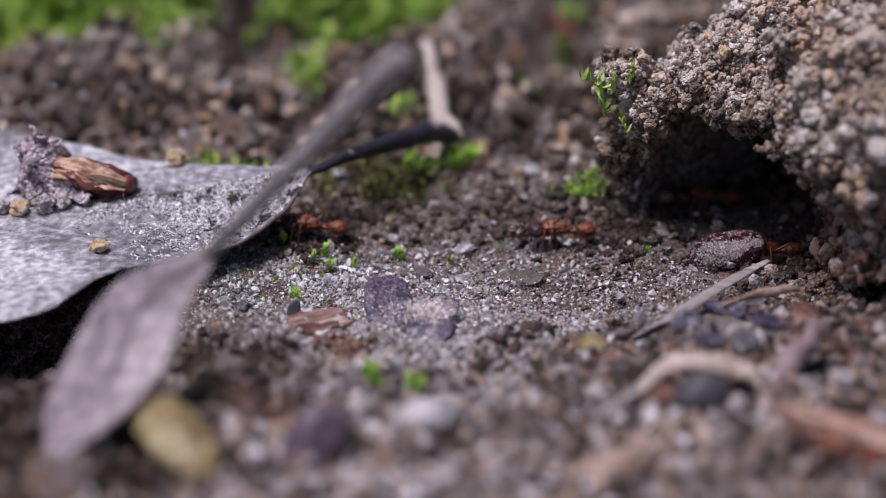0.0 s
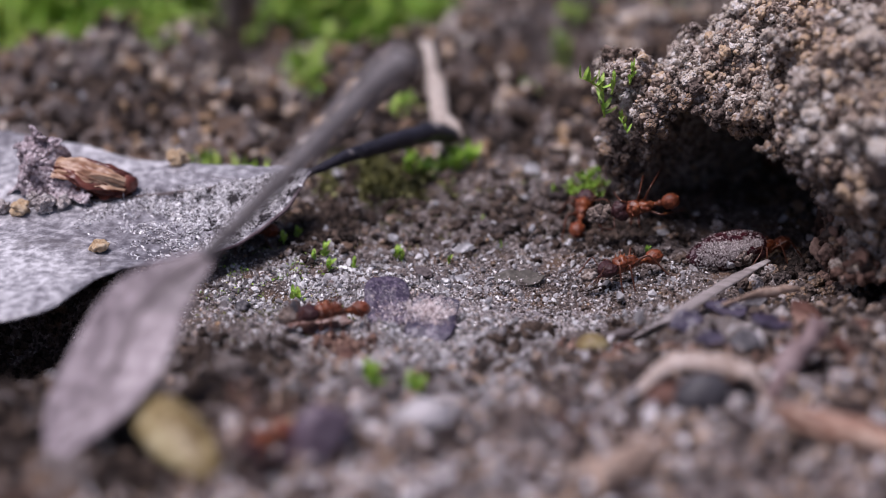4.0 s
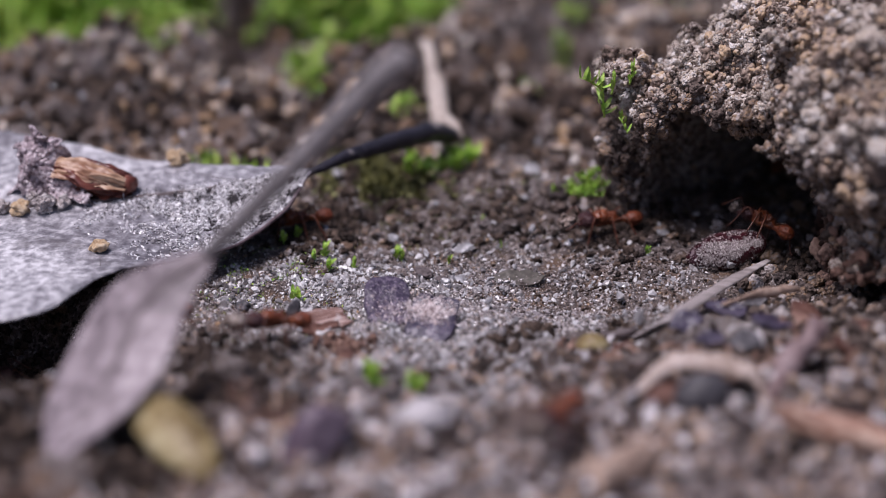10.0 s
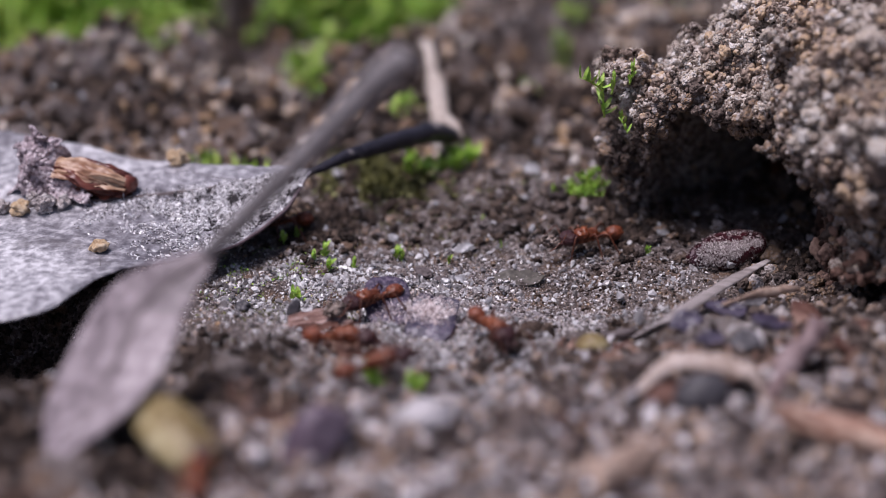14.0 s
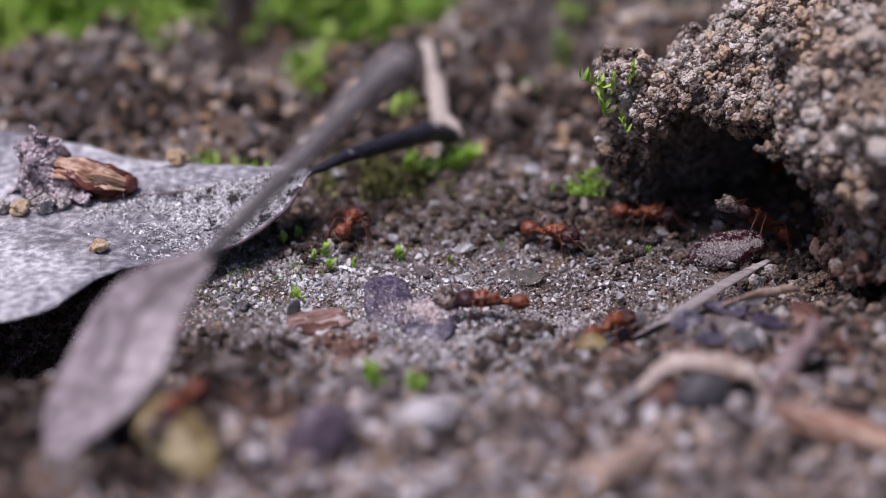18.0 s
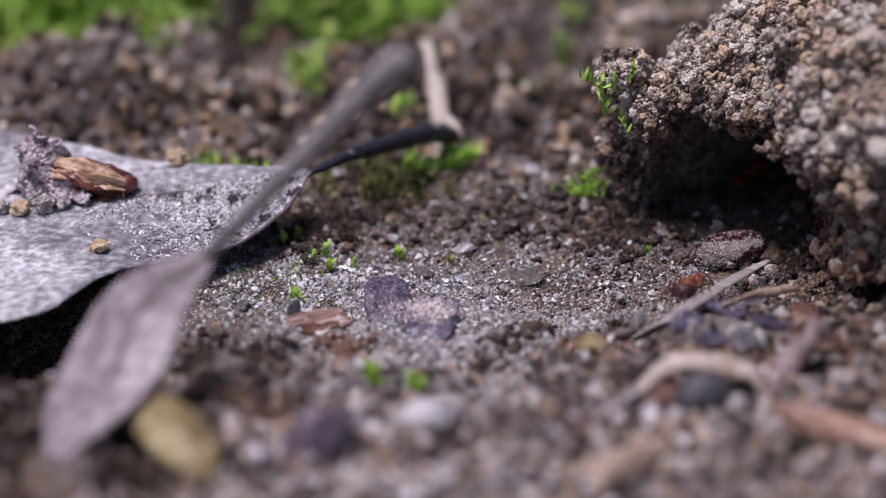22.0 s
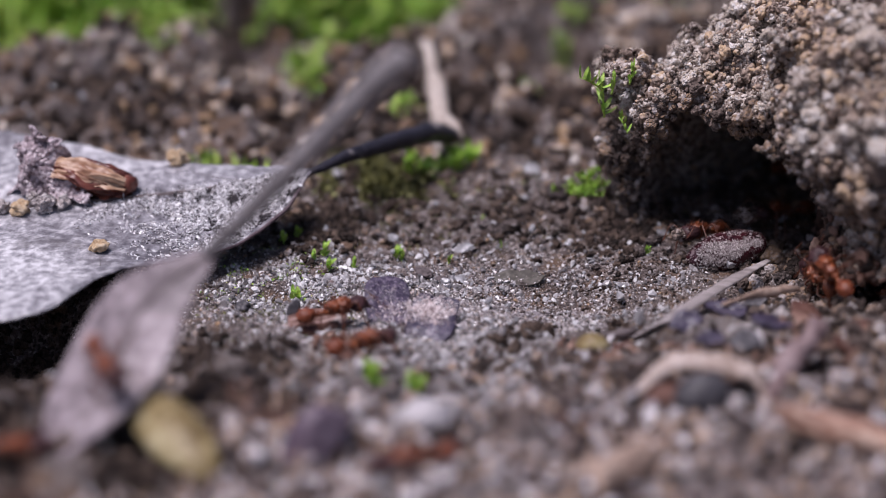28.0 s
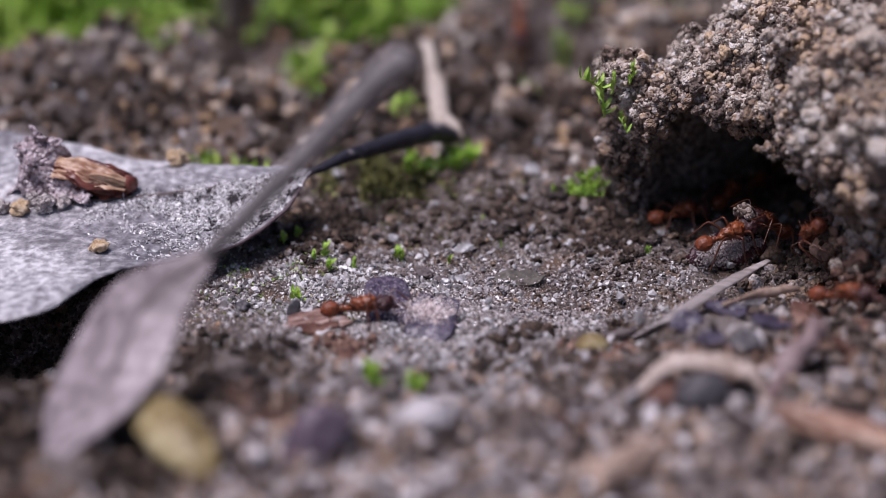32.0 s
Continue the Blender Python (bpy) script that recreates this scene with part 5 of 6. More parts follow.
def make_moss():
    for x, y, z, h, c, le, lean in ((12.2, 6.0, 8.6, 2.6, 13, 1.3, (-0.4, -0.2)), (12.0, 6.2, 10.6, 0.9, 10, 1.2, (-1.8, -0.2)), (13.9, 6.4, 11.0, 1.2, 9, 0.9, (0.3, -0.1)), (13.2, 5.2, 8.9, -1.2, 9, 0.9, (0.6, -0.8)),
                                    (12.6, 5.9, 10.4, 1.2, 8, 1.0, (0.2, -0.2))):
        moss_tuft("moss_sprig", "green moss sprig growing between crumbs on the mound's edge", x - 0.3, y - LEAN * z - 0.4, z / SQUAT, h, c, le, lean, int(10 * x), width=0.26)
    for k, (x, y, h, lean) in enumerate(((9.6, 7.3, 0.5, (2.6, 0.1)), (10.0, 7.0, 0.9, (2.3, 0.5)), (9.9, 6.8, 0.2, (2.4, -0.7)), (9.4, 7.5, 1.1, (1.6, 0.8)), (10.8, 7.0, 0.7, (1.8, -0.2)), (9.3, 7.2, 0.4, (-0.9, -0.3)),
                                         (10.6, 7.6, 1.0, (1.5, 0.5)))):
        moss_tuft("moss_shoot", "feathery yellow-green moss shoot lying at the mound's foot", x, y, rest_z(x, y, 0.25), h, 22, 0.85, lean, 10 + k, width=0.3)
    for k, (x, y, h, c, le) in enumerate(((-3.5, -0.6, 0.5, 9, 0.85), (-3.1, -0.9, 0.3, 7, 0.7), (-8.8, -1.6, 0.9, 9, 0.8), (-8.4, -3.0, 0.5, 9, 0.8), (-6.6, -2.6, 0.5, 7, 0.7), (-9.6, -2.4, 0.5, 7, 0.7),
                                          (-10.4, -8.2, 0.6, 8, 0.9), (-10.8, -7.6, 0.5, 7, 0.8), (0.4, -1.9, 0.4, 6, 0.6), (3.0, 5.6, 0.5, 6, 0.7), (4.3, 1.6, 0.3, 5, 0.4), (15.0, -1.6, 0.4, 6, 0.6),
                                          (-12.0, 0.5, 0.6, 8, 0.8), (-11.0, 2.0, 0.6, 8, 0.8))):
        moss_tuft("moss_tuft", "tiny green moss tuft in the sandy soil", x, y, rest_z(x, y, 0.05), h, c, le, (0.1, -0.1), 40 + k)
    for k, (x, y) in enumerate(((-2.2, -23.0), (-1.7, -23.2), (-4.6, -22.0), (-5.0, -21.6))):
        x, y = (float(c) for c in nearer(x, y))
        moss_tuft("moss_tuft", "green moss tuft in the coarse soil", x, y, rest_z(x, y, 0.1), 0.8, 9, 1.1, (0.2, 0), 70 + k)
    for k, (x, y) in enumerate(((-2.8, 15.0), (-1.2, 14.8), (-0.2, 15.4), (1.2, 15.6), (2.2, 16.4), (-1.6, 13.4), (0.8, 16.8))):
        moss_tuft("moss_tuft", "bright green moss tuft below the petiole", x, y, rest_z(x, y, 0.2), 1.0, 10, 1.6, (0.2, 0), 80 + k)
    # green film of tiny moss shoots on the sand
    rng = np.random.default_rng(37)
    n = 900
    x, y = rng.normal(-12.5, 3.2, n), rng.normal(-4.5, 2.6, n)
    k = fbm(x / 1.5, y / 1.5, 0 * x, 2, 33) > 0.0
    x, y = x[k], y[k]
    p = np.stack([x, y, ground_z(x, y) + 0.08], 1)
    v, f = blade_leaf(1.0, 0.5, 0.8, 2)
    tagged(strew("moss_specks", [(v, f)], p, rng.uniform(0.12, 0.34, len(x)), rng, moss_mat), "tiny green moss shoots on damp sand", "moss", kind="stuff")
    # dark olive film under the petiole and on the trodden soil
    n = 8600
    x = np.concatenate([rng.normal(-4.9, 2.0, 6000), rng.normal(-10.0, 3.0, 1400), rng.normal(2, 6, 1200)])
    y = np.concatenate([rng.normal(12.5, 3.2, 6000), rng.normal(-9.5, 3.0, 1400), rng.normal(5, 3, 1200)])
    k = fbm(x / 1.8, y / 1.8, 0 * x, 2, 34) > 0.05 + 0.2 * rng.normal(size=n)
    x, y = x[k], y[k]
    p = np.stack([x, y, ground_z(x, y) + np.where(y > 9, rng.uniform(0.1, 0.9, len(x)), 0.1)], 1)
    tagged(strew("olive_moss", [(v, f)], p, rng.uniform(0.15, 0.6, len(x)) * np.where(y > 9, 1.6, 0.6), rng, olive_mat), "dark olive moss film on damp soil", "moss", kind="stuff")
    # moss cushion behind
    rng = np.random.default_rng(31)
    spots = [(-33, 46, 1.6, 170), (-37, 49, 2.2, 320), (-25, 48, 1.6, 160), (-28.5, 43, 1.0, 60), (-9, 47, 1.6, 150), (-31, 53, 5.5, 3000), (-40, 55, 4, 1500), (-25, 59, 2.5, 420), (-10.5, 53.5, 4.2, 2000), (-6, 57, 4, 1200), (-14, 58, 2.4, 420), (-12.3, 38, 1.5, 160), (-11.6, 34, 1.2, 90), (-4.5, 46, 2.4, 260),
             (-1.5, 52, 2.0, 260), (-27, 41, 1.6, 90), (-19, 15.5, 1.2, 40), (-16, 13.6, 1.2, 34), (11.2, 46, 0.8, 60), (7.6, 33, 1.0, 40), (12.5, 52, 1.2, 50), (-35, 72, 14, 4000), (-8, 74, 12, 3500), (16, 72, 8, 900), (-3.5, 27, 1.4, 50)]
    shapes = [blade_leaf(1.0, 0.17, b, 3) for b in (0.2, 0.6, 1.0)]
    vs, fs, base = [], [], 0
    for sx, sy, r, n in spots:
        x, y = rng.normal(sx, r * 0.55, n), rng.normal(sy, r * 0.55, n)
        z = ground_z(x, y) + rng.uniform(0, 1, n) * min(r * 0.4, 2.2)
        for i, (v, f) in enumerate(shapes):
            w = np.arange(n) % 3 == i
            k = w.sum()
            a, e, s = rng.uniform(0, 6.28, k), rng.uniform(-0.2, 1.3, k), rng.uniform(1.4, 4.2, k) * min(1, 0.25 + r / 4)
            ax = np.stack([np.cos(a) * np.cos(e), np.sin(a) * np.cos(e), np.sin(e)], 1)
            ay = np.stack([-np.sin(a), np.cos(a), 0 * a], 1)
            az = np.cross(ax, ay)
            p = (v[None, :, :1] * ax[:, None] + v[None, :, 1:2] * ay[:, None] + v[None, :, 2:] * az[:, None]) * s[:, None, None] + np.stack([x[w], y[w], z[w]], 1)[:, None]
            vs.append(p.reshape(-1, 3))
            fs.append((f[None] + (np.arange(k) * len(v))[:, None, None] + base).reshape(-1, 4))
            base += k * len(v)
    tagged(new("moss_cushion", sheet_mesh("moss_cushion", np.concatenate(vs), np.concatenate(fs), moss_mat)), "bright green moss growing over the soil behind", "moss", kind="stuff")


make_moss()


# ---- ants ----
def walk_field(x, y, z):
    """Distance over what the ants walk on: soil, mound, seed and bark curl."""
    x, y, z = (np.asarray(a, float) for a in (x, y, z))
    d = np.minimum(z - ground_z(x, y), mound_field(x, y, z) - 0.3)
    c, s = math.cos(radians(18)), math.sin(radians(18))
    u, v = (x - 20.7) * c + (y + 3.2) * s, -(x - 20.7) * s + (y + 3.2) * c
    nut = (np.sqrt((u / 3.2) ** 2 + (v / 1.8) ** 2 + ((z - 0.85) / 1.55) ** 2) - 1) * 1.6
    curl = (np.sqrt(((x - 15.9) / 4.6) ** 2 + ((y + 31.9) / 2.5) ** 2 + ((z - 4.5) / 2.5) ** 2) - 1) * 2.4
    return np.minimum(np.minimum(d, nut), curl)


def walk_normal(p, e=0.7):
    """The way up from the surface, smoothed over a step's width."""
    g = []
    for i in range(3):
        a, b = p.copy(), p.copy()
        a[:, i] += e
        b[:, i] -= e
        g.append(walk_field(*a.T) - walk_field(*b.T))
    g = np.stack(g, 1) + np.array([0, 0, 0.6])
    return g / np.linalg.norm(g, axis=1)[:, None]


def ball(centre, radii, level=3, bump=0.0, seed=1, shape=None, warts=0.0):
    v, f = ICO[level]
    w = v * (1 + bump * fbm(v[:, 0] * 2.5, v[:, 1] * 2.5, v[:, 2] * 2.5, 2, seed) + warts * np.abs(vnoise(v[:, 0] * 6, v[:, 1] * 6, v[:, 2] * 6, seed + 20)))[:, None]
    if shape is not None:
        w = shape(w)
    return w * np.array(radii) + np.array(centre), f


def head_shape(w):
    """Broad behind, narrow at the jaws, with a groove along the crown."""
    k = np.clip(w[:, 0], -1, 1)
    wide = 1.05 - 0.28 * k - 0.12 * k * k
    groove = 0.24 * np.exp(-(w[:, 1] / 0.28) ** 2) * np.clip(-k + 0.3, 0, 1)
    return np.stack([w[:, 0] * (1 - groove), w[:, 1] * wide, w[:, 2] * (1 - groove)], 1)


def joined(*pieces):
    vs, fs, base = [], [], 0
    for v, f in pieces:
        vs.append(v)
        fs.append(f + base)
        base += len(v)
    return np.concatenate(vs), np.concatenate(fs)


HIPS = ((0.85, 0.26, 1.8, 1.4, 1.25, 0.9), (0.42, 0.28, 0.3, 1.9, 0.3, 1.1), (0.0, 0.26, -2.0, 1.6, -0.95, 1.0))


def make_ant(carries):
    ant = base_of("ant", 0, 0, 0)
    thorax = joined(ball((0.66, 0, 1.44), (0.58, 0.50, 0.50), 4, 0.18, 2, None, 0.2), ball((0.10, 0, 1.38), (0.66, 0.40, 0.42), 4, 0.18, 3, None, 0.2),
                    ball((-0.36, 0, 1.24), (0.36, 0.29, 0.29), 3, 0.1, 9), ball((1.1, 0, 1.36), (0.24, 0.22, 0.22), 2), *[tube([(x, y, z), (x - 0.05, y * 1.35, z + 0.22), (x - 0.14, y * 1.7, z + 0.42)], (0.09, 0.055, 0.012), 6, 5)
                                                                     for x, y, z in ((0.85, 0.2, 1.7), (0.85, -0.2, 1.7), (0.3, 0.14, 1.6), (0.3, -0.14, 1.6), (-0.3, 0.12, 1.38), (-0.3, -0.12, 1.38))])
    part("thorax", sheet_mesh("thorax", *thorax, ant_mat), ant)
    part("waist", sheet_mesh("waist", *joined(ball((-0.76, 0, 1.18), (0.26, 0.15, 0.19), 2, 0.1), ball((-1.06, 0, 1.2), (0.24, 0.23, 0.24), 2, 0.1)), ant_mat), ant)
    part("gaster", sheet_mesh("gaster", *ball((-1.74, 0, 1.2), (0.60, 0.50, 0.47), 4, 0.08, 4, None, 0.16), ant_gaster), ant)
    head = part("head", sheet_mesh("head", *ball((1.62, 0, 1.40), (0.64, 0.64, 0.48), 4, 0.10, 5, head_shape, 0.15), ant_dark), ant, "darker head")
    for s in (1, -1):
        part("jaw", sheet_mesh("jaw", *tube([(2.1, 0.22 * s, 1.25), (2.4, 0.22 * s, 1.15), (2.55, 0.05 * s, 1.05)], (0.12, 0.1, 0.03), 8, 8), ant_dark), head)
        part("eye", sheet_mesh("eye", *ball((1.72, 0.5 * s, 1.5), (0.09, 0.06, 0.09), 2), dark_mat), head)
        part("antenna", sheet_mesh("antenna", *tube([(2.05, 0.22 * s, 1.55), (2.1, 0.6 * s, 1.9), (2.15, 0.92 * s, 2.1), (2.5, 1.05 * s, 1.8), (3.05, 1.0 * s, 1.35), (3.4, 0.95 * s, 1.15)],
                                                       (0.035, 0.035, 0.04, 0.035, 0.04, 0.045, 0.02), 6, 18), ant_leg), head)
    for hx, hy, fx, fy, kx, ky in HIPS:
        for s in (1, -1):
            hip = np.array([hx, hy * s, 1.15])
            knee = np.array([kx, ky * s, 1.7])
            foot = np.array([fx, fy * s, -0.02])
            ankle = foot * 0.8 + knee * 0.2 + np.array([0, 0, -0.15])
            path = [(0, 0, 0), tuple((knee - hip) * 0.5 + np.array([0, 0, 0.1])), tuple(knee - hip), tuple((ankle + knee) / 2 - hip + np.array([0, 0, 0.06])), tuple(ankle - hip), tuple(foot - hip)]
            part("leg", sheet_mesh("leg", *tube(path, (0.075, 0.095, 0.058, 0.062, 0.042, 0.026), 7, 22), ant_leg), ant, m=at_mm(*hip))
    if carries:
        rng = np.random.default_rng(carries)
        r = 0.55 + 0.35 * rng.random()
        v, f = crumb_shape(4, rng, 48, 0.16, 0.36)
        v = v * r * np.array([1.15, 1.1, 1.1])
        part("carried_crumb", sheet_mesh("carried_crumb", v + np.array([2.9, 0, 1.4]), f, carry_mat), ant, "lump of soil held in the jaws")
    return ant


def make_ants():
    plain = make_ant(0)
    tagged(plain, "reddish-brown ant with a darker head walking on soil", "ant", "ants")
    laden = []
    for k in range(11):
        a = make_ant(k + 1)
        tagged(a, "reddish-brown ant carrying a soil lump in its jaws", "ant", "ants")
        laden.append(a)
    return laden, [plain] + [copy_thing(plain, at_mm(0, 0, 0)) for _ in range(12)]


def trail(ant, keys, size=1.11, climb=None):
    """An ant's way: seconds, a place in millimetres and, where it doesn't face along its way, its heading in degrees.
    climb: from when to when it walks on the stalked leaf.
    It is laid on the surface every fifth of a second; the legs step with the way it goes."""
    ts = np.array([k[0] for k in keys], float)
    pts = nearer_points([k[1:4] for k in keys])
    if climb:
        up_there = (ts >= climb[0]) & (ts <= climb[1])
        pts[up_there] = np.array([k[1:4] for k in keys], float)[up_there]
    head = []
    for i, k in enumerate(keys):
        if len(k) > 4:
            head.append(k[4])
            continue
        d = pts[min(i + 1, len(keys) - 1)] - pts[max(i - 1, 0)]
        if np.hypot(d[0], d[1]) > 0.8 or not head:
            head.append(math.degrees(math.atan2(d[1], d[0])))
        else:
            head.append(head[-1])
    head = np.degrees(np.unwrap(np.radians(head)))
    times = sorted(set(np.round(np.concatenate([np.arange(a, b, max(0.2, (b - a) / 12)) for a, b in zip(ts, ts[1:])] + [ts]), 2)))
    slope = np.gradient(pts, ts, axis=0)
    p = np.zeros((len(times), 3))
    for n, t in enumerate(times):
        i = min(max(np.searchsorted(ts, t, side="right") - 1, 0), len(ts) - 2)
        h = ts[i + 1] - ts[i]
        u = (t - ts[i]) / h
        if h > 2.2:
            p[n] = pts[i] * (1 - u) + pts[i + 1] * u
        else:
            p[n] = ((2 * u ** 3 - 3 * u * u + 1) * pts[i] + (u ** 3 - 2 * u * u + u) * h * slope[i] + (3 * u * u - 2 * u ** 3) * pts[i + 1] + (u ** 3 - u * u) * h * slope[i + 1])
    raw = p.copy()
    for _ in range(6):
        n = walk_normal(p, 0.4)
        p = p - n * (walk_field(*p.T) * 0.8)[:, None]
    up = walk_normal(p, 1.2)
    if climb:
        g = stalk_leaf_grid
        n = np.cross(np.gradient(g, axis=0), np.gradient(g, axis=1))
        n *= np.sign(n[..., 2:]) / np.maximum(np.linalg.norm(n, axis=2), 1e-9)[..., None]
        for k, t in enumerate(times):
            if climb[0] <= t <= climb[1]:
                at = ((g - raw[k]) ** 2).sum(2).argmin()
                p[k], up[k] = g.reshape(-1, 3)[at] + 0.12 * n.reshape(-1, 3)[at], n.reshape(-1, 3)[at]
    facing = np.interp(times, ts, head)
    rows, gone, last = [], [], 0.0
    for k, t in enumerate(times):
        u = Vector(up[k])
        a = radians(facing[k])
        x = Vector((math.cos(a), math.sin(a), 0))
        x = (x - u * x.dot(u)).normalized()
        y = u.cross(x)
        m = Matrix((x, y, u)).transposed().to_4x4()
        m.translation = Vector(p[k]) * MM
        rows.append((t, m))
        if k:
            last += float(np.linalg.norm(p[k] - p[k - 1]))
        gone.append(last)
    ant.scale = (size, size, size)
    walk(ant, rows)
    # steps: three legs swing while three push, in time with the way gone
    beat = np.arange(0, 32.01, 0.1)
    way = np.interp(beat, times, gone)
    live = np.abs(np.gradient(way, beat)) > 0.6
    legs = [c for c in ant.children if c.name.startswith("leg")]
    for n, leg in enumerate(legs):
        side = 1 if n % 2 == 0 else -1
        first = leg.matrix_basis.copy()
        shift = 0.0 if (n // 2 + n % 2) % 2 == 0 else math.pi
        stride, held = [], None
        for b, (t, w) in enumerate(zip(beat, way)):
            near = live[max(b - 1, 0):b + 2].any()
            if not near and held is not None and 0 < b < len(beat) - 1:
                continue
            ph = w / 2.6 * 2 * math.pi + shift
            turn = math.degrees(0.30 * math.cos(ph)) * side
            lift = max(0.0, math.sin(ph)) * 9 * side
            held = first @ pose(0, 0, 0, lift, 0, turn)
            stride.append((float(t), held))
        walk(leg, stride)


def motions():
    laden, plain = make_ants()
    c1, c2, c3, c4, c5, c6, c7, c8, c9, c10, w13 = laden
    w1, w2, w3, w4, w5, w6, w7, w8, w9, w10, w11, w12, w14 = plain
    trail(c1, [(0, 8.8, 0.8, -0.3, 180), (0.5, 4.8, -1.5, -0.5), (1, 2.5, -7.6, -0.2), (1.5, -1.2, -13.4, -0.2), (2, -4, -18.8, 0.2), (2.5, -6, -21.1, 0), (3, -8.9, -26.6, 1.1), (3.5, -10.5, -27.2, -0.1), (4.5, -12.8, -40.4, 2.3), (6, -24.2, -40.4, -0.8), (6.5, -23.7, -38.5, 0.2), (7, -21.3, -35.8, -0.2), (7.5, -17.9, -37.4, -0.5), (8.5, -16.5, -42.8, -0.7), (13, -14.1, -43.7, 1.2), (14, -13.6, -39.2, 1.1), (14.5, -14.7, -35, 0.5), (16.5, -14.5, -21.8, 0.4), (17, -15, -22.9, 0.2)]
          + [(18, -15.6, -31.2, 1.3), (18.5, -20.5, -34.6, 0.6), (19, -23.9, -36.2, 0.9), (20, -25.9, -36, -0.2), (21, -29.4, -36.6, -0.5), (27, -28.9, -35, -0.1), (28, -26.6, -33.7, 0.3), (28.3, -24.2, -33.5, 0.4), (28.6, -22.6, -34.6, 0.9), (29, -21.1, -36.2, 6.7, 75), (29.3, -20.6, -34.47, 7.93, 80), (29.6, -21.89, -32.47, 8.57, 110),
             (30, -26.4, -9.2, -2.6, 110), (31, -30.9, -7.8, -3.1), (32, -38, -8, 0)], climb=(28.9, 29.7))
    trail(c2, [(0, 20.3, 5.8, 0.4, 180), (0.5, 19.8, 5.9, 0.2), (1, 17.1, 5.9, 1.3), (1.5, 15.7, 0.4, 2.9), (2, 11.4, 0.3, -0.1), (2.5, 7.8, -1.7, -0.6), (3, 2.7, -5.9, -0.5), (3.5, -3, -11.1, -0.1), (5.5, -17.2, -15.6, 0.3), (6.5, -24.3, -11.9, -2.5), (8, -52, -14, 0), (32, -52, -14, 0)])
    trail(c3, [(0, 28.5, 15.5, 0), (1, 21.6, -2, 2.5, 240), (1.5, 22.2, -3, 2.2, 250), (2, 21.4, -1.3, 2.3, 250), (2.5, 22.1, -1.9, 2.4, 230), (3, 20.4, -2.6, 2.6, 185), (3.5, 17.5, -4.7, 1.6), (4.5, 9.4, -7.5, -0.6), (5.5, 2.1, -10.5, 0.1, 165), (6, -2, -0.3, -0.6, 146), (6.5, -6.4, 3.3, -0.2), (7, -7.9, 4.2, -0.4), (7.5, -7.7, 3.8, -0.3, 180), (8, -9.5, 5.5, -0.3, 180), (8.5, -8.9, 2.5, -0, 180), (9, -9, 3.3, -0.1, 180), (9.5, -10.7, 2, -0.1), (10, -10.8, 2.7, -0.1), (12, -11.2, 2.6, -0.1)]
          + [(14, -12.3, 2.5, -0.2), (16, -29, 0.5, 0), (32, -29, 0.5, 0)])
    trail(c4, [(0, 28.5, 15.5, 0), (1.3, 28.5, 15.5, 0), (2.5, 22, 6.5, 0.3), (3, 18.4, 5.7, 0.2), (3.5, 15.7, 0.5, 3.6), (4.5, 15.4, 2.7, 1.7), (5.5, 15.1, -0.2, 0.5), (6, 11.9, -5.9, -0.2), (6.5, 8.4, -9.5, -0.9), (7, 4.1, -12.7, 0.1), (7.5, -1.1, -11, -0.1), (8, -6.7, -6.9, -0.6), (8.5, -10.9, -7.7, -0.7), (9, -15.2, -9.7, -0.3), (9.5, -17, -15.1, 0.4), (10.5, -22.6, -15.5, -1), (12, -52, -14, 0), (32, -52, -14, 0)])
    trail(c5, [(0, 24.7, -2.5, 0.7, 200), (0.5, 23.7, -3.1, 1.2, 200), (1, 24.3, -3.3, 0, 220), (1.5, 27.1, -3.9, 2.1, 220), (2, 26, 2.3, -0.3, 240), (2.5, 26, 3.5, -0.1, 240), (3, 24.2, -2.6, 1.2, 220), (3.5, 25.1, -1.9, 0.7, 220), (5.5, 20.6, -4, 2.1, 260), (6, 20.6, -3.7, 2.3, 265), (6.5, 20.1, -4.4, 1.8, 240), (7, 16.9, -6.5, 0.3, 215), (7.5, 13.4, -12.7, 0.3), (8, 12.8, -14.2, 0.4, 235), (8.5, 11.2, -18.6, 0.2), (9, 10.1, -22.7, 0.6), (9.5, 6.4, -30.6, 1.6), (10, 6.3, -31.5, 1.5, 240), (10.5, 7.1, -32.1, 0.7, 265)]
          + [(11.5, 7.6, -36.9, 0.1), (12.5, 7.2, -44.7, 0.4), (32, 7.3, -49.3, 1.9)])
    trail(c6, [(0, 28.5, 15.5, 0), (4.8, 28.5, 15.5, 0), (6, 24, 8.9, 0), (7, 20.9, 6, 0.5), (7.5, 16.6, -0.9, 3.2), (8, 11.1, 2, -0.1), (8.5, 4.4, -1.7, -0.5), (9, 1, -7.1, -0.2), (9.5, -4.4, -13.7, 0.3), (10, -11.3, -17.1, 0.4), (10.5, -16, -18.5, 0.7), (11.2, -21.9, -18.3, -0.2), (13, -52, -14, 0), (32, -52, -14, 0)])
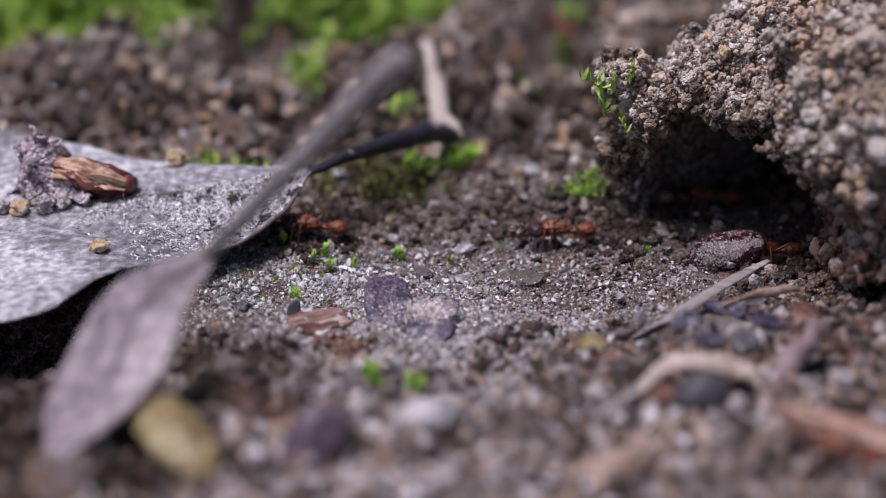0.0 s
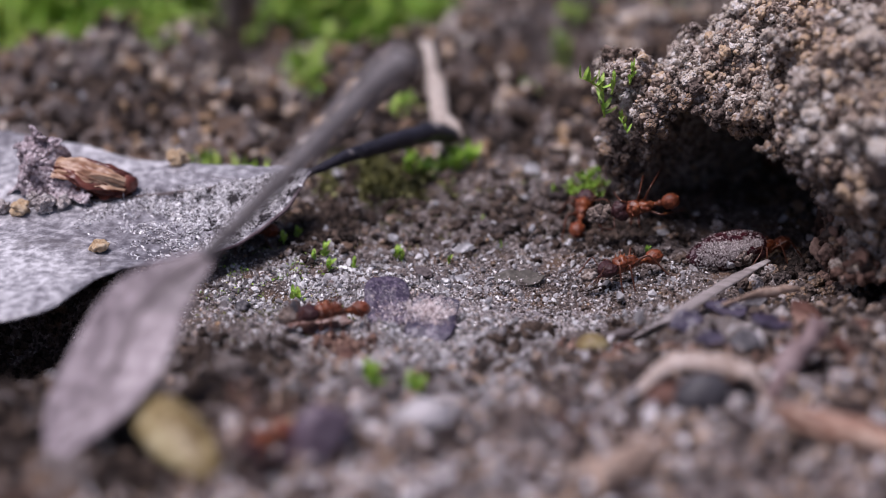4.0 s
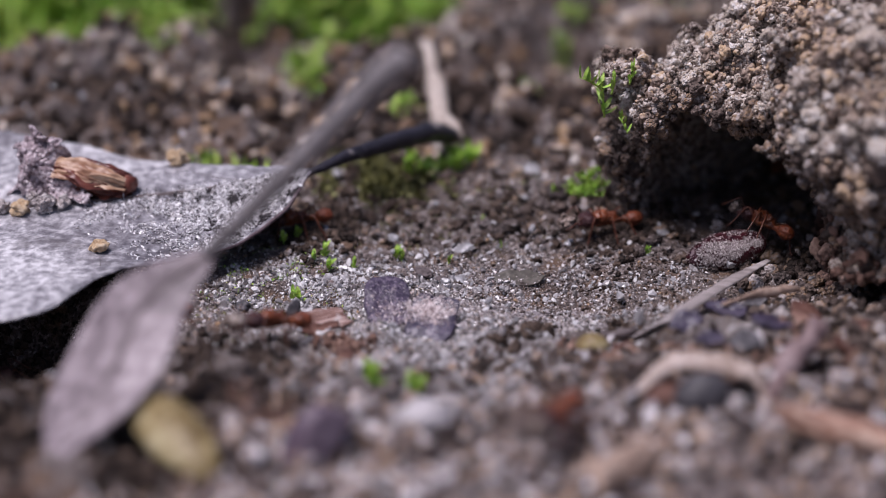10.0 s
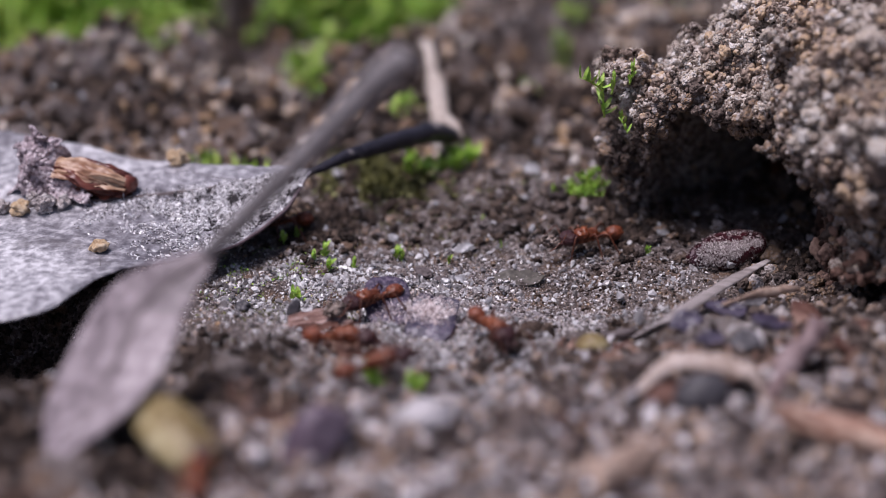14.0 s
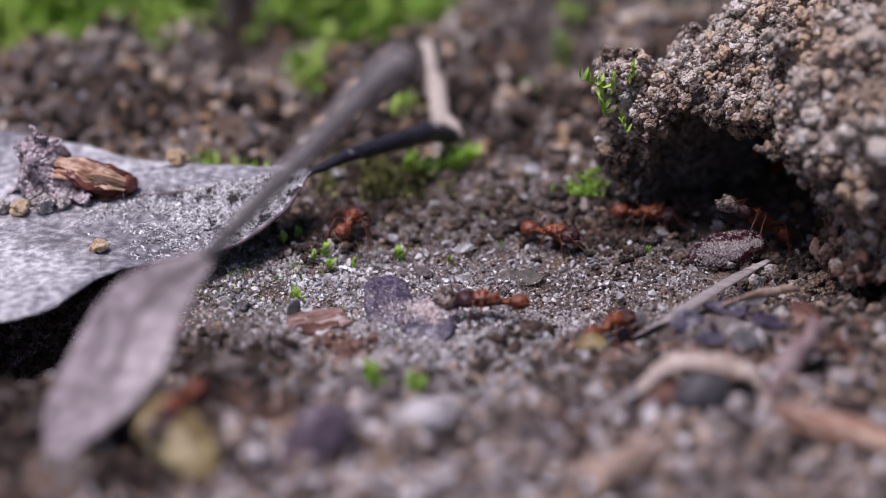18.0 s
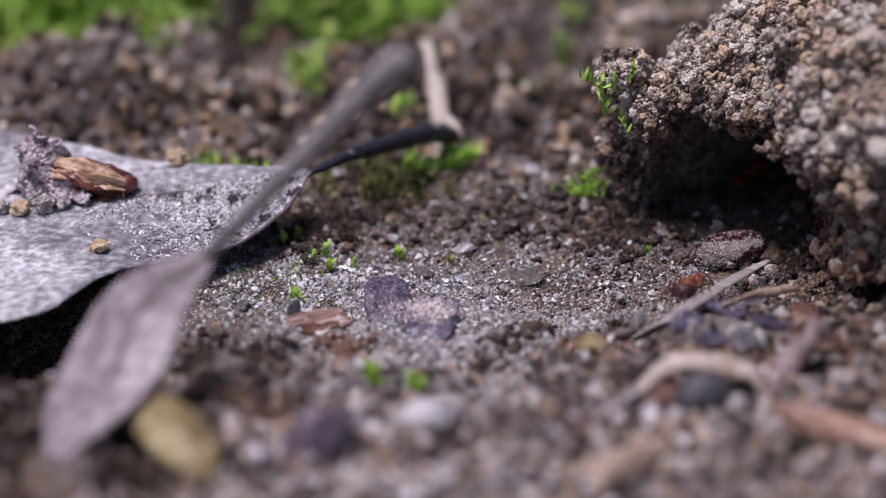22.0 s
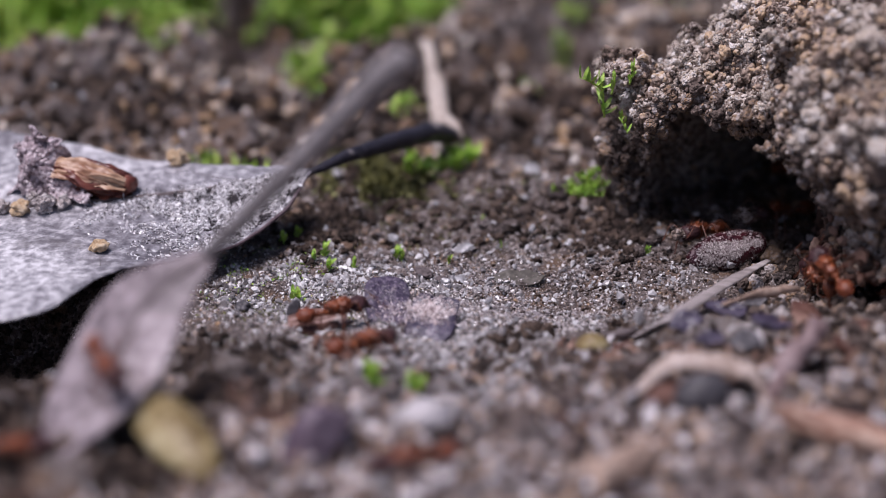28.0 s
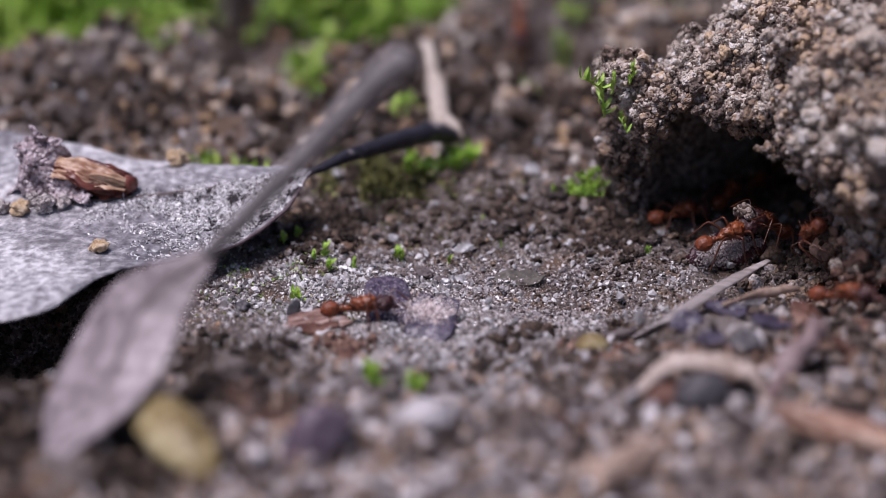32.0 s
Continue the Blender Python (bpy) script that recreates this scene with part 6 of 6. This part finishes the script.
    trail(c7, [(0, 28.5, 15.5, 0), (5.8, 28.5, 15.5, 0), (7, 25.8, 7.8, -0), (8, 23.3, 6.1, 0.3), (8.5, 23, 8.7, -0.3), (9, 20.9, 7.2, 0.2), (9.5, 17, 5.8, 0.7), (10, 12.5, 1.9, 0.1, 195), (10.5, 10.6, -1.4, -0.2, 205), (11, 10, -1.1, -0.1, 188), (11.5, 9.9, -1.9, -0, 185), (12, 9.7, -1.5, -0.2, 185), (12.5, 7.9, -0.2, -0.5), (13, 3.6, -2.4, -0.3), (13.5, -1, -6.1, -0.3), (14, -4.8, -11.4, -0.1), (14.5, -9.9, -13.3, 0.1), (15.5, -15.7, -16.2, 0.4), (16.5, -22.6, -15.5, -1)]
          + [(18, -52, -14, 0), (32, -52, -14, 0)])
    trail(c8, [(0, 28.5, 15.5, 0), (7.8, 28.5, 15.5, 0), (9, 24.8, -6.6, 5.9), (10, 23.3, -1.9, 2.1), (10.5, 22, -3.1, 2.3), (11, 20.4, -3.5, 2.4, 185), (11.5, 20.1, -3.6, 2.4, 185), (12, 17.9, -3.4, 2.3), (12.5, 14.7, 1.4, 0.3), (13, 13.4, 4.8, 1.6, 150), (13.5, 13.5, 0.7, 0.2, 170), (14, 11, -0.5, -0.2), (14.5, 7.9, -1.5, -0.5), (16.5, -8.1, -13.4, 0.1), (17, -10.9, -17.2, 0.5), (17.5, -15.6, -17, 0.5), (18.2, -22.1, -17.3, -0.3), (20, -52, -14, 0), (32, -52, -14, 0)])
    trail(c9, [(0, 28.5, 15.5, 0), (13.8, 28.5, 15.5, 0), (15, 23.7, -2.4, 1.8), (16, 20.4, -4.4, 1.8), (16.5, 17.5, -5.6, 0.5, 215), (17, 14.4, -9.4, 0.1), (17.5, 8.9, -11.5, -0.4), (18, 3.4, -12.5, 0.2), (18.5, -2.6, -10.7, 0.1), (19, -9.2, -12.8, 0.1), (19.5, -14.1, -13.9, 0.5), (20, -17.4, -15, 0.3), (21, -22.6, -15.5, -1), (23, -52, -14, 0), (32, -52, -14, 0)])
    trail(c10, [(0, 28.5, 15.5, 0), (15.3, 28.5, 15.5, 0), (16.5, 26, -7.4, 6), (17.5, 25.8, 3.5, -0, 200), (18, 23.2, -1.6, 2.1, 200), (18.5, 23.9, -2.3, 1.7, 230), (19, 23.6, -2, 1.9, 200), (19.5, 22.5, -3.1, 2, 210), (20, 21.7, -3.3, 2.2, 200), (20.5, 21.1, -2.8, 2.5, 160), (21, 25.7, 7.5, -0.2, 60), (22, 28.5, 15.5, 0), (22.5, 26.1, 4.4, 0, 250), (23, 24.4, -1.9, 1.5, 230), (23.5, 24.1, -1.8, 1.7, 200), (24, 23.1, -2.1, 2.2, 200), (25, 23.5, -1.8, 2, 240), (25.5, 24.4, 4.5, 0.1, 250), (27.5, 25.4, 3.5, 0, 220)]
          + [(28, 25.9, 4, -0, 200), (29, 24.2, 4.4, -0.1, 185), (30, 24.3, 7, 0, 180), (31, 23, -1.8, 2.2, 210), (32, 23.4, -2.2, 2, 215)])
    trail(w1, [(0, 23.8, -36.3, 1.6, 150), (1, 18.2, -33.8, 1.9), (1.5, 15.9, -26.6, 2.7), (2, 14.5, -13.6, 0.3), (2.5, 12.9, -11.4, 0.1), (3, 12.4, -7.2, -0.2), (3.5, 11.5, -0.2, -0.1), (5.5, 12.1, 3.9, 0.2, 30), (6, 15.6, 0.8, 3.5, 0), (6.5, 17, 6, 2.1), (7.5, 28.5, 15.5, 0), (32, 28.5, 15.5, 0)])
    trail(w2, [(0, -52, -14, 0), (10, -52, -14, 0), (12, -16.8, -19.8, 0.2), (12.5, -14.1, -20.3, 0.6), (13, -8, -20.5, -0.3), (13.5, -4.5, -21.7, 0.1), (14, -4.2, -21.9, -0, 10), (14.5, -1.9, -21, -0), (16.5, 10.5, -11.9, -0.1, 85), (17, 10, -2.6, -0.1, 95), (17.5, 12.2, 0.9, 0, 60), (18, 15.2, 2.5, 1.2), (18.5, 16.7, -0.4, 4), (19, 18.1, 7.2, 0.7), (19.5, 19.4, 5.8, 0.3), (20, 21.6, 6.6, 0.2), (21, 24, 8.9, 0), (22, 28.5, 15.5, 0), (32, 28.5, 15.5, 0)])
    trail(w3, [(0, -52, -14, 0), (9.5, -52, -14, 0), (11.5, -17, -18.2, 0.6), (12, -16.2, -16.7, 0.4), (12.5, -12.8, -15.1, 0.4), (13, -4.9, -14.1, 0.2), (13.5, -0.4, -13.1, -0.2), (14, 3.2, -16.8, 0.1, 300), (14.5, 4.2, -23.2, -0.2, 310), (16.5, 9.3, -22.7, 0.7, 40), (17, 10.7, -17.4, 0.2, 80), (17.5, 10.5, -17.2, 0.2, 60), (18, 11.3, -16.4, 0.3, 50), (18.5, 13.9, -9.9, 0, 80), (19, 15.6, -8.9, 0.2, 60), (19.5, 17.5, -5.2, 1), (20, 18, -4.9, 1.3, 20), (20.5, 20.4, -4.4, 1.7), (21, 21, -4.3, 1.8, 330)]
          + [(21.5, 19.5, -5.1, 1, 230), (22, 17.4, -10.3, 0.1, 250), (22.5, 15.5, -14.6, 0.1, 255), (23, 14.1, -26.4, 2.6, 250), (23.5, 15.1, -26.7, 2.6, 200), (24, 13.4, -25.9, 2.6, 185), (24.5, 11.4, -25.1, 1.9), (25, 9.6, -23.4, 0.4), (25.5, 7.5, -24.1, 0.3, 180), (27.5, -5.2, -22.2, -0.4, 120), (28, -5.3, -18.9, 0.1, 30), (28.5, -0.6, -13.9, -0.2), (29, 6.1, -14.8, 0.1), (29.5, 12, -10.5, -0.2), (30, 16.5, -10.1, 0.2, 40), (30.5, 15.7, -9.4, 0.3, 60), (31, 16.6, -7, 0.3, 80), (31.5, 18.9, -4.9, 1.3, 40), (32, 20.4, -4.3, 1.9, 30)])
    trail(w4, [(0, -52, -14, 0), (11, -52, -14, 0), (13, -17, -17.8, 0.6), (13.5, -14.2, -16, 0.4), (14, -6.9, -18.2, 0), (14.5, -5.5, -17.4, 0.2), (16.5, -3.7, 1.7, -0.7), (17, 3.4, 0.9, -0.5), (17.5, 6.3, 0.6, -0.4), (18, 8.2, 0.6, -0.3), (18.5, 12.7, -4.2, 0.2, 20), (19, 16, -3.7, 1.3, 20), (19.5, 17.9, -3.4, 2.3), (20, 20.9, 4.9, 0.3), (20.5, 21, -1.4, 2.4), (21, 23.8, 7.9, 0), (22, 28.5, 15.5, 0), (32, 28.5, 15.5, 0)])
    trail(w5, [(0, -52, -14, 0), (14.5, -52, -14, 0), (16.5, -17.4, -16, 0.3), (17, -14.9, -10.6, -0.1), (17.5, -10.4, -5.3, -0.4, 35), (18, -7.1, 1.5, 0.1, 75), (18.5, -7.3, -0.6, -0, 30), (19, -5.2, -0.7, -0.5, 0), (19.5, -1.8, -3.9, -0.5, 330), (20, 9.8, -6.2, -0.6, 5), (20.5, 12.7, -4.5, 0.2), (21, 17.7, 6.7, 0.8), (21.5, 20.9, 7.6, 0.3), (22.5, 28.5, 15.5, 0), (32, 28.5, 15.5, 0)])
    trail(w6, [(0, -52, -14, 0), (25, -52, -14, 0), (27, -17.3, -16.6, 0.4), (27.5, -13.8, -15.2, 0.5), (28, -7.5, -14.3, 0.2), (28.5, 0.3, -9.8, -0.3), (29, 11.2, -7.7, -0.3), (29.5, 13.8, -8.2, 0.4, 30), (30, 15.3, -6.3, 0.4, 40), (30.5, 17.2, -4.6, 1.6, 60), (31, 16.4, 5, 0.6, 80), (31.5, 18, 3.9, 0.3, 40), (32, 17.9, 3.1, 0.2, 20)])
    trail(w7, [(0, -9.7, 1.1, 0, 170), (1, -8.7, 1.4, 0.1, 168), (2, -9.2, 1.3, 0, 170), (3, -9.9, 1.1, -0, 175), (3.5, -10.4, 1.2, -0, 180), (5, -29, 0.5, 0), (22, -29, 0.5, 0), (23, -14.1, 1.7, -0.5), (24, -12.7, -4.3, -0, 255), (24.5, -14.4, -11.3, 0), (25, -15.9, -17.6, 0.6), (25.5, -18.3, -18.7, 0.4), (27, -22.5, -17.5, -0.5), (28, -52, -14, 0), (29, -52, -14, 0), (31, -18.4, -17.8, 0.3), (31.5, -14.8, -16.3, 0.5), (32, -5.8, -12.9, -0.2, 0)])
    trail(w8, [(0, 10.3, 46.9, -0.2, 115), (0.5, 10.4, 47.1, 0.2, 90), (1, 11.6, 50.8, 0, 50), (1.5, 12.6, 52.1, 0.7), (2.2, 13.7, 54.4, 3.2), (3, 15.1, 69.4, 0.1), (29, 6, 54.1, 4.5), (30, 6.4, 53.4, 3.3), (30.5, 6.5, 46.3, 3.3, 200), (31, 4.8, 45.5, 2.4, 230), (31.5, 5.3, 46.1, 2.8, 300), (32, 6.7, 45.1, 1.2, 275)])
    trail(w9, [(0, 33.2, -26.4, 0.5), (22.5, 32.6, -19.6, -0.1), (24, 28.1, -13.4, 0, 160), (25, 27, -10.1, 2.5, 120), (25.5, 26.8, -9.3, 2.7, 110), (27.5, 26.5, -9, 2.9, 110), (28, 26.6, -9, 3.1, 100), (29, 27.3, -9.2, 4.3, 90), (30, 27.3, -9.2, 4.3, 120), (31, 26.6, -8.4, 5.3, 130), (32, 26.5, -8, 5.1, 150)])
    trail(w10, [(0, 34.7, -21.1, 0.7), (26, 34.6, -18.1, 0.1), (27.5, 30.8, -11, 0.1), (28, 27.8, -10.4, 1.8), (29, 26.2, 2.3, -0.3, 150), (30, 20.8, -4.4, 1.7, 200), (30.5, 20, -4.5, 1.8, 185), (31, 20.8, 5.7, 0.4, 120), (32, 22, 6.5, 0.3, 60)])
    trail(w11, [(0, 36.1, -17, 2.8), (28, 33.6, -14, 2.5), (29, 30.8, -11.8, 3.5), (29.5, 28.6, -10.2, 3.6), (30, 25.7, -7.3, 5.2, 150), (30.5, 26.3, -7.8, 5, 240), (31, 23.8, -5.3, -0.2, 250), (31.5, 25.1, -6.4, -0.2, 330), (32, 28, -12.1, 0.2, 320)])
    trail(w12, [(0, 3.7, -48.5, 1), (25.5, 3.7, -48.2, 1.1), (26.5, 2.6, -43.8, 1.1), (27.5, 0.1, -35, 1.1, 160), (28, -1.4, -35.2, 0.4, 185), (28.5, -5.6, -36.2, 0.9, 190), (29, -6.2, -38.1, 0.4, 250), (29.6, -6.3, -42.3, -0.5), (32, -5.4, -46.7, -0.1)])
    trail(w13, [(0, 28.5, 15.5, 0), (27, 28.5, 15.5, 0), (27.5, 22.6, 5.5, 0.1), (28.5, 18, -3.9, 2.2, 230), (29, 17.4, -4.5, 1.8, 250), (29.5, 18.2, -4.6, 1.8, 340), (30, 19.9, -4.5, 1.8, 30), (30.5, 20.6, -3.6, 2.3, 60), (31, 20.9, 5.6, 0.5, 80), (32, 24.2, 9.3, -0.1, 40)])
    trail(w14, [(0, -52, -14, 0), (6.8, -52, -14, 0), (8, -45, -15, 0), (9.5, -36, -17, 0), (10.5, -29.7, -10.9, -5, 20), (11, -29.5, -11.5, -4.9, 30), (12, -28.8, -8.8, -3.9, 60), (13, -30.9, -8.1, -3.5, 150), (14, -38, -8, 0), (21, -38, -8, 0), (23, -30.9, -7.9, -3.3, 0), (24, -26.6, -8.3, -2.1, 20), (24.5, -24.9, -8.6, -0.9, 30), (25, -24.7, -8.2, -0.4, 40), (25.5, -25.3, -7.7, -0.5, 250), (27, -24.8, -11.4, -2.7, 280), (27.5, -19.93, -33.61, 9.15, 290), (28, -19.02, -36.33, 8.0, 290), (28.3, -17.99, -38.34, 7.42, 300)]
          + [(28.6, -17.6, -31.4, 1.6, 310), (29, -15.6, -33.4, 1.8, 310), (29.3, -14.8, -34.8, 0.9), (30.2, -13.3, -43.5, 1.5), (32, -13.3, -45, 0.1)], climb=(27.4, 28.4))


motions()
